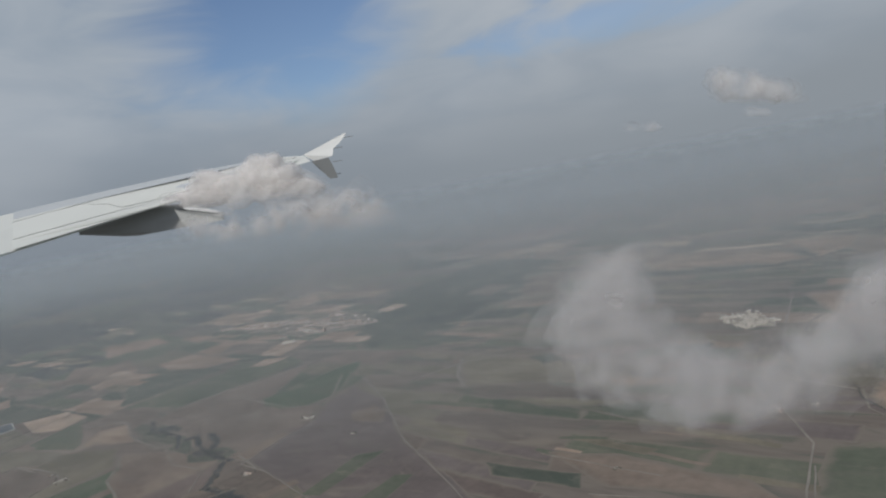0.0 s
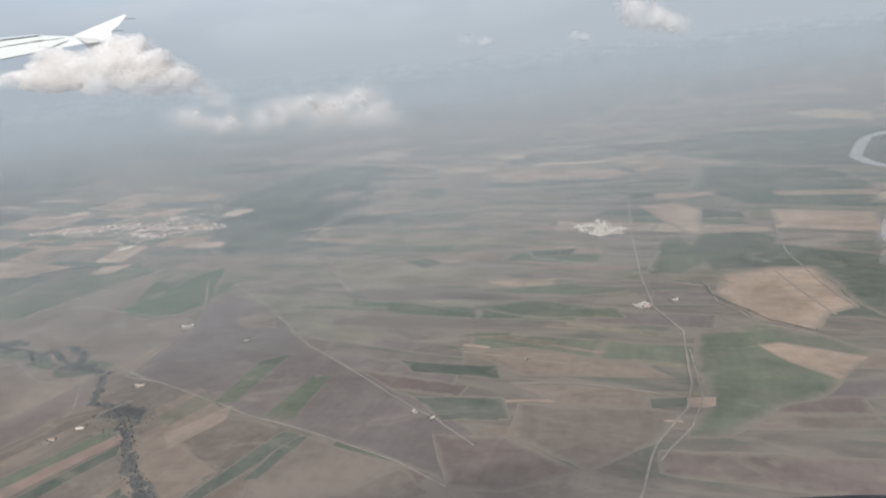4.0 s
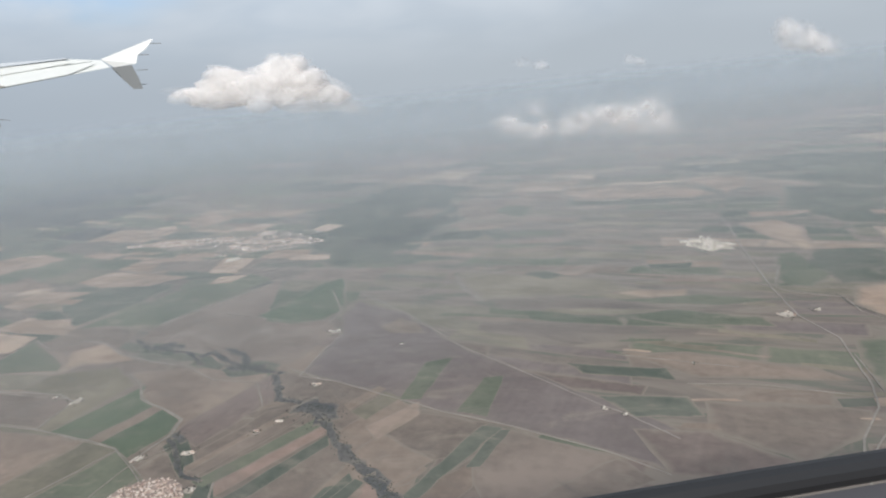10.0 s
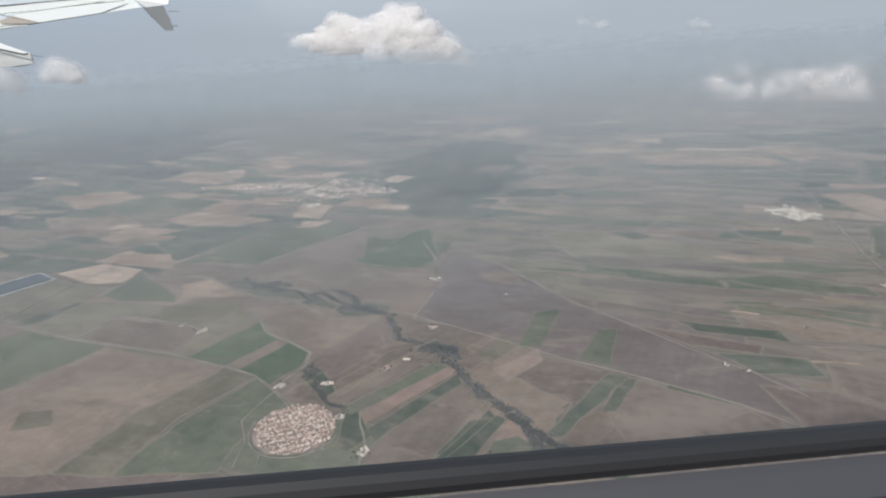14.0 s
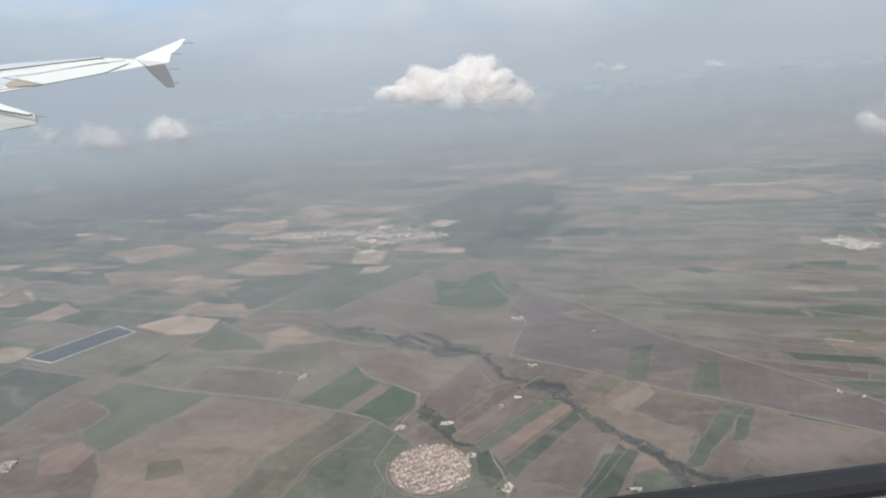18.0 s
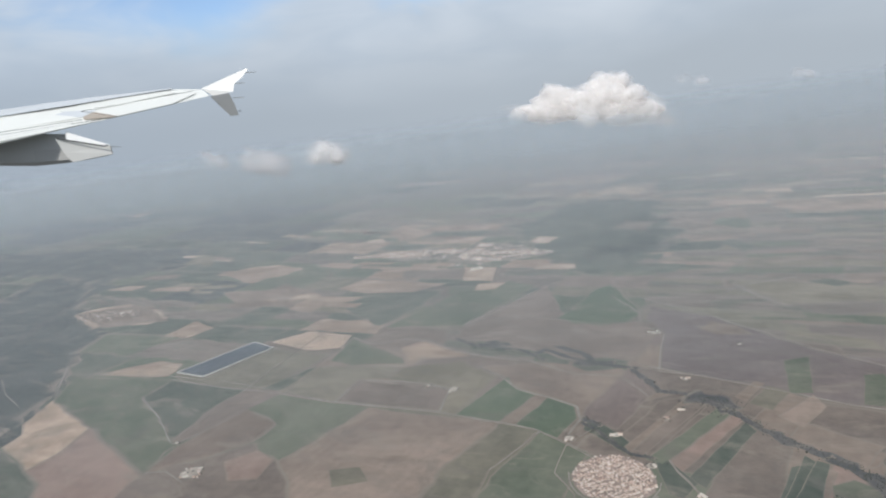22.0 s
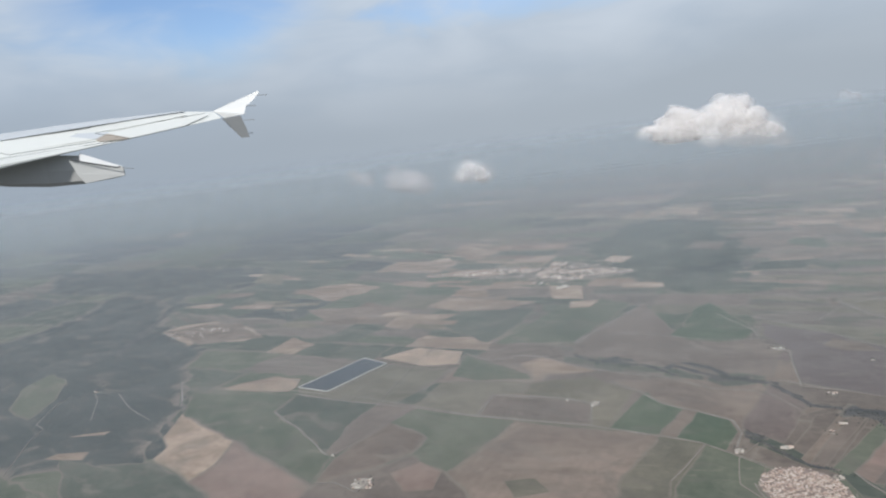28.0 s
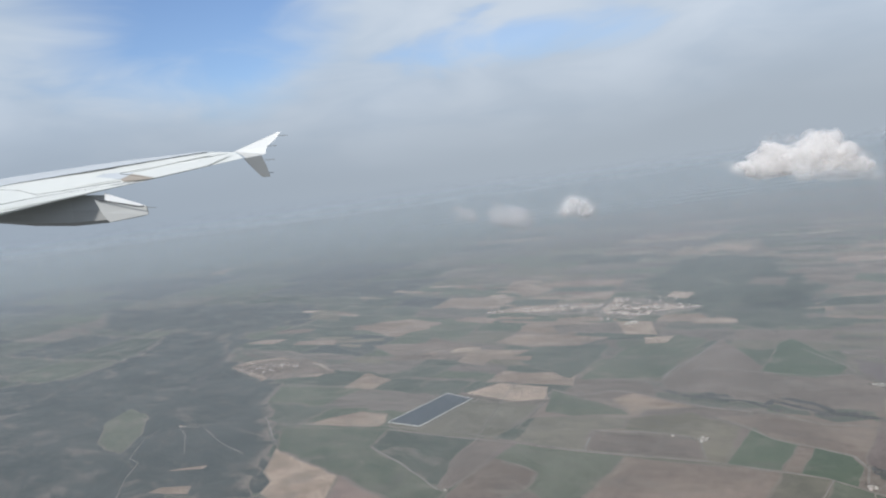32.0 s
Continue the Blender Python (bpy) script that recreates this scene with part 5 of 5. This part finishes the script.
def bearing(az, el, d):
    """A place seen from the flight path: degrees left of straight ahead, degrees up, metres off."""
    a, e = radians(az + 0.55), radians(el + 0.45)
    return WING_EYE + Vector((-math.sin(a) * math.cos(e), math.cos(a) * math.cos(e), math.sin(e))) * d


def plate(name, corners, thick, material, parent, label="", lift=0.0):
    """A thin solid panel between corner places, thickened downwards."""
    top = [c + Vector((0, 0, lift)) for c in corners]
    low = [c - Vector((0, 0, thick)) for c in top]
    k = len(top)
    me = mesh_from(name, top + low, [tuple(range(k)), tuple(range(2 * k - 1, k - 1, -1))] + [(i, k + i, k + (i + 1) % k, (i + 1) % k) for i in range(k)], material)
    bm = bmesh.new()
    bm.from_mesh(me)
    bmesh.ops.recalc_face_normals(bm, faces=bm.faces)
    bm.to_mesh(me)
    bm.free()
    ob = under(new(name, me), parent)
    return tagged(ob, label) if label else ob


wing = tagged(new("aircraft_wing"), "white airliner wing with an upswept wingtip fence", "aircraft wing")


def lofted(name, stations, material, parent, label=""):
    """A wing skin over stations of leading edge, crest, trailing edge and belly places."""
    k = len(stations[0])
    verts = [p for st in stations for p in st]
    faces = []
    for i in range(len(stations) - 1):
        for j in range(k):
            faces.append((i * k + j, i * k + (j + 1) % k, (i + 1) * k + (j + 1) % k, (i + 1) * k + j))
    faces += [tuple(range(k)), tuple(range((len(stations) - 1) * k, len(stations) * k))]
    me = mesh_from(name, verts, faces, material)
    bm = bmesh.new()
    bm.from_mesh(me)
    bmesh.ops.recalc_face_normals(bm, faces=bm.faces)
    bm.to_mesh(me)
    bm.free()
    ob = under(new(name, me), parent)
    return tagged(ob, label) if label else ob


def station(le, te, d_le, d_te, thick):
    a, b = bearing(*le, d_le), bearing(*te, d_te)
    crest = a.lerp(b, 0.4) + Vector((0, 0, thick * 0.05))
    belly = a.lerp(b, 0.4) - Vector((0, 0, thick))
    return [a, crest, b, b - Vector((0, 0, thick * 0.12)), belly]


lofted("wing_box", [station((10.07, 3.50), (9.56, 2.95), 4560, 4440, 12), station((12.83, 3.80), (12.44, 2.62), 4520, 4330, 24), station((17.6, 3.70), (16.62, 2.12), 4480, 4180, 36),
                    station((20.9, 3.58), (20.0, 1.72), 4450, 4090, 46), station((25.38, 3.28), (25.85, 0.95), 4400, 3950, 60), station((31.81, 2.72), (32.37, 0.0), 4300, 3750, 80), station((38.0, 2.2), (39.0, -0.9), 4200, 3500, 100)], WING_WHITE, wing)

# panels on the wing: slat strip, spoilers, flap and aileron, with dark gaps between them
SPAN = [(9.8, 3.50, 2.95, 4560, 4440), (12.6, 3.80, 2.62, 4520, 4330), (17.1, 3.70, 2.12, 4480, 4180), (20.5, 3.58, 1.72, 4450, 4090), (25.6, 3.28, 0.95, 4400, 3950), (32.1, 2.72, 0.0, 4300, 3750), (38.5, 2.2, -0.9, 4200, 3500)]


def on_wing(az, el, lift=4.0):
    """The place on the wing's upper side at a bearing, a little proud of the skin."""
    for p, q in zip(SPAN, SPAN[1:]):
        if az <= q[0] or q is SPAN[-1]:
            break
    u = (az - p[0]) / (q[0] - p[0])
    le, te, far, near = (p[k] + (q[k] - p[k]) * u for k in (1, 2, 3, 4))
    return bearing(az, el, near + (far - near) * (el - te) / (le - te) - 14.0) + Vector((0, 0, lift))


def panel(name, material, label, *corners, lift=3.0):
    return plate(name, [on_wing(az, el, lift) for az, el in corners], 2.0, material, wing, label)


def seam(width, *points):
    """A dark gap between panels, along bearings."""
    for a, b in zip(points, points[1:]):
        p, q, u = on_wing(*a, 5.5), on_wing(*b, 5.5), Vector((0, 0, width * 0.5))
        plate("panel_gap", [p, q, q - u, p - u], 0.6, WING_DARK, wing)


panel("slat", WING_SLAT, "grey slat strip along the leading edge", (12.3, 3.78), (20.5, 3.56), (25.5, 3.26), (31.8, 2.72), (31.9, 2.22), (25.49, 2.78), (12.3, 3.70))
panel("spoiler", WING_WHITE, "", (12.6, 3.60), (18.6, 3.26), (20.2, 2.86), (18.7, 2.66), (12.0, 3.42))
panel("spoiler", WING_WHITE, "", (20.8, 2.80), (25.5, 2.62), (25.6, 2.15), (24.4, 1.93), (19.0, 2.28))
panel("fairing_panel", WING_SLAT, "grey panel beside the flap end", (19.6, 2.92), (17.85, 2.70), (18.75, 2.26), (20.6, 2.66))
panel("aileron", WING_WHITE, "", (10.5, 3.24), (18.7, 2.66), (16.6, 2.10), (12.4, 2.62))
panel("flap_end", WING_TAN, "bare metal flap end with brown stains", (18.85, 2.28), (18.05, 2.60), (16.5, 2.10), (17.0, 2.06), (18.75, 2.10), lift=4.0)
panel("flap", WING_WHITE, "", (17.2, 2.0), (18.8, 2.0), (24.8, 1.60), (32.2, 0.55), (32.3, 0.05), (25.8, 0.95), (20.5, 1.62))
seam(3.6, (12.17, 3.69), (25.49, 2.76), (32.0, 2.0))
seam(3.4, (10.7, 3.40), (18.8, 2.72))
seam(3.4, (16.5, 2.06), (18.85, 2.70))
seam(3.4, (18.9, 2.10), (24.5, 1.78))
seam(3.4, (24.5, 1.72), (25.6, 2.2), (27.5, 2.5))
seam(3.4, (17.0, 2.02), (24.8, 1.58), (32.2, 0.75))

# wingtip fence: a swept blade above and a shorter one below, its shade put into grey paint
upper = plate("upper_fence", [bearing(10.07, 3.58, 4560), bearing(6.45, 4.76, 4670), bearing(6.25, 4.72, 4670), bearing(6.9, 4.1, 4625), bearing(7.5, 3.72, 4600), bearing(7.72, 3.12, 4560), bearing(9.3, 2.98, 4560)], 4.0, WING_BRIGHT, wing, "white upper blade of the wingtip fence")
lower = plate("lower_fence", [bearing(9.5, 2.92, 4500), bearing(8.9, 2.1, 4500), bearing(8.25, 1.26, 4500), bearing(7.62, 1.24, 4500), bearing(7.75, 2.0, 4500), bearing(8.05, 3.0, 4500)], 4.0, WING_GREY, wing, "lower blade of the wingtip fence, painted grey for the wing's shade")


def fairing():
    """The pod under the flap: a long tapered body with a blunt open end."""
    sts = []
    for az, top, low, d, w in ((17.42, 0.04, -0.62, 4080, 26), (17.9, 0.24, -0.72, 4085, 34), (20.2, 1.25, -0.88, 4100, 52), (22.5, 1.55, -0.80, 4150, 60), (25.0, 1.35, -0.42, 4190, 56), (28.0, 0.85, 0.30, 4260, 20)):
        a, b = bearing(az, top, d), bearing(az, low, d)
        away = Vector((-math.sin(radians(az)), math.cos(radians(az)), 0)) * w
        m = a.lerp(b, 0.55)
        sts.append([a, m - away * 0.25 + Vector((0, 0, 6)), b.lerp(m, 0.25) - away * 0.2, b + away * 0.4, m + away * 1.1, a + away * 0.8])
    return lofted("flap_track_fairing", sts, FAIRING_SHADED, wing, "flap track fairing under the trailing edge, greyed for the wing's shade")


fairing_body = fairing()
# added plate in the lit paint, for the aft side that catches the sun
plate("fairing_side", [bearing(20.95, 1.0, 4020), bearing(17.95, 0.02, 4040), bearing(17.42, 0.02, 4040), bearing(17.4, -0.58, 4040), bearing(20.2, -0.82, 4022), bearing(20.6, -0.1, 4020)], 2.0, FAIRING_LIT, fairing_body, "aft side of the fairing, lighter grey for the sun on it")
plate("fairing_cap", [bearing(20.2, 1.42, 4085), bearing(18.3, 0.50, 4060), bearing(17.5, 0.12, 4055), bearing(17.5, 0.05, 4050), bearing(17.95, 0.10, 4050), bearing(20.25, 0.85, 4050)], 5.0, WING_BRIGHT, fairing_body, "pale upper cover of the fairing")
plate("panel_gap", [bearing(20.9, 1.06, 4010), bearing(17.9, 0.1, 4010), bearing(17.6, 0.14, 4010), bearing(17.55, 0.05, 4010), bearing(17.9, 0.0, 4010), bearing(20.9, 0.95, 4010)], 0.5, WING_DARK, fairing_body)
plate("fairing_end", [bearing(17.46, 0.06, 4034), bearing(17.38, 0.04, 4034), bearing(17.36, -0.6, 4034), bearing(17.42, -0.6, 4034)], 0.5, WING_GREY, fairing_body)
plate("drain_mast", [bearing(17.4, -0.02, 4034), bearing(16.7, -0.16, 4034), bearing(16.7, -0.19, 4034), bearing(17.4, -0.08, 4034)], 0.5, WING_GREY, fairing_body)
for az, el in ((5.6, 4.45), (6.6, 3.7), (6.9, 2.6), (7.2, 1.55)):
    plate("static_wick", [bearing(az + 0.9, el + 0.02, 4560), bearing(az + 0.1, el - 0.02, 4560), bearing(az + 0.1, el - 0.06, 4560), bearing(az + 0.9, el - 0.03, 4560)], 1.0, WING_GREY, upper if el > 3 else lower)

# ---- cabin window ----
def window_sill():
    """The lower edge of the cabin window along the flight line: a dark rounded seal and a grey liner below it."""
    sill = tagged(new("window_sill"), "dark rubber seal and grey liner, darkened for cabin shade, of an aircraft window sill", "window sill", kind="structure")
    black = paint("window_rubber", (0.014, 0.014, 0.016), 0.6, wear=0.3, scale=2.0)
    # liner grey made darker to carry the shade of the cabin
    grey = paint("window_liner_shaded", (0.05, 0.049, 0.056), 0.55, wear=0.3, scale=1.5)
    rounded = [(0.15 * math.cos(radians(a)), 0.15 * math.sin(radians(a))) for a in range(0, 360, 30)]
    shapes = {"seal": (black, rounded), "liner": (grey, [(-0.1, -0.14), (-0.16, -0.2), (-0.75, -0.95), (-0.72, -1.0), (-0.1, -0.26)]),
              "groove": (black, [(-0.36, -0.44), (-0.4, -0.49), (-0.39, -0.51), (-0.35, -0.46)])}
    line = []
    for i in range(27):
        x = -5.0 - 2.0 * i
        u = min(1.0, max(0.0, (-x - 26.0) / 10.0))
        drop = 0.735 + 0.025 * u * u * (3 - 2 * u) + 0.012 * max(0.0, x + 11.0) ** 1.5
        line.append(Vector((x, 0.478 - 0.0357 * x + 5.0, 30.95 - 0.0894 * x - 5.0 * drop)))
    for name, (material, ring) in shapes.items():
        k = len(ring)
        verts = [p + Vector((0, a, b - 0.15)) for p in line for a, b in ring]
        faces = [(i * k + j, i * k + (j + 1) % k, (i + 1) * k + (j + 1) % k, (i + 1) * k + j) for i in range(len(line) - 1) for j in range(k)]
        me = mesh_from(name, verts, faces + [tuple(range(k - 1, -1, -1)), tuple(range((len(line) - 1) * k, len(line) * k))], material)
        bm = bmesh.new()
        bm.from_mesh(me)
        bmesh.ops.recalc_face_normals(bm, faces=bm.faces)
        bm.to_mesh(me)
        bm.free()
        under(new(name, me), sill)
    return sill


window_sill()
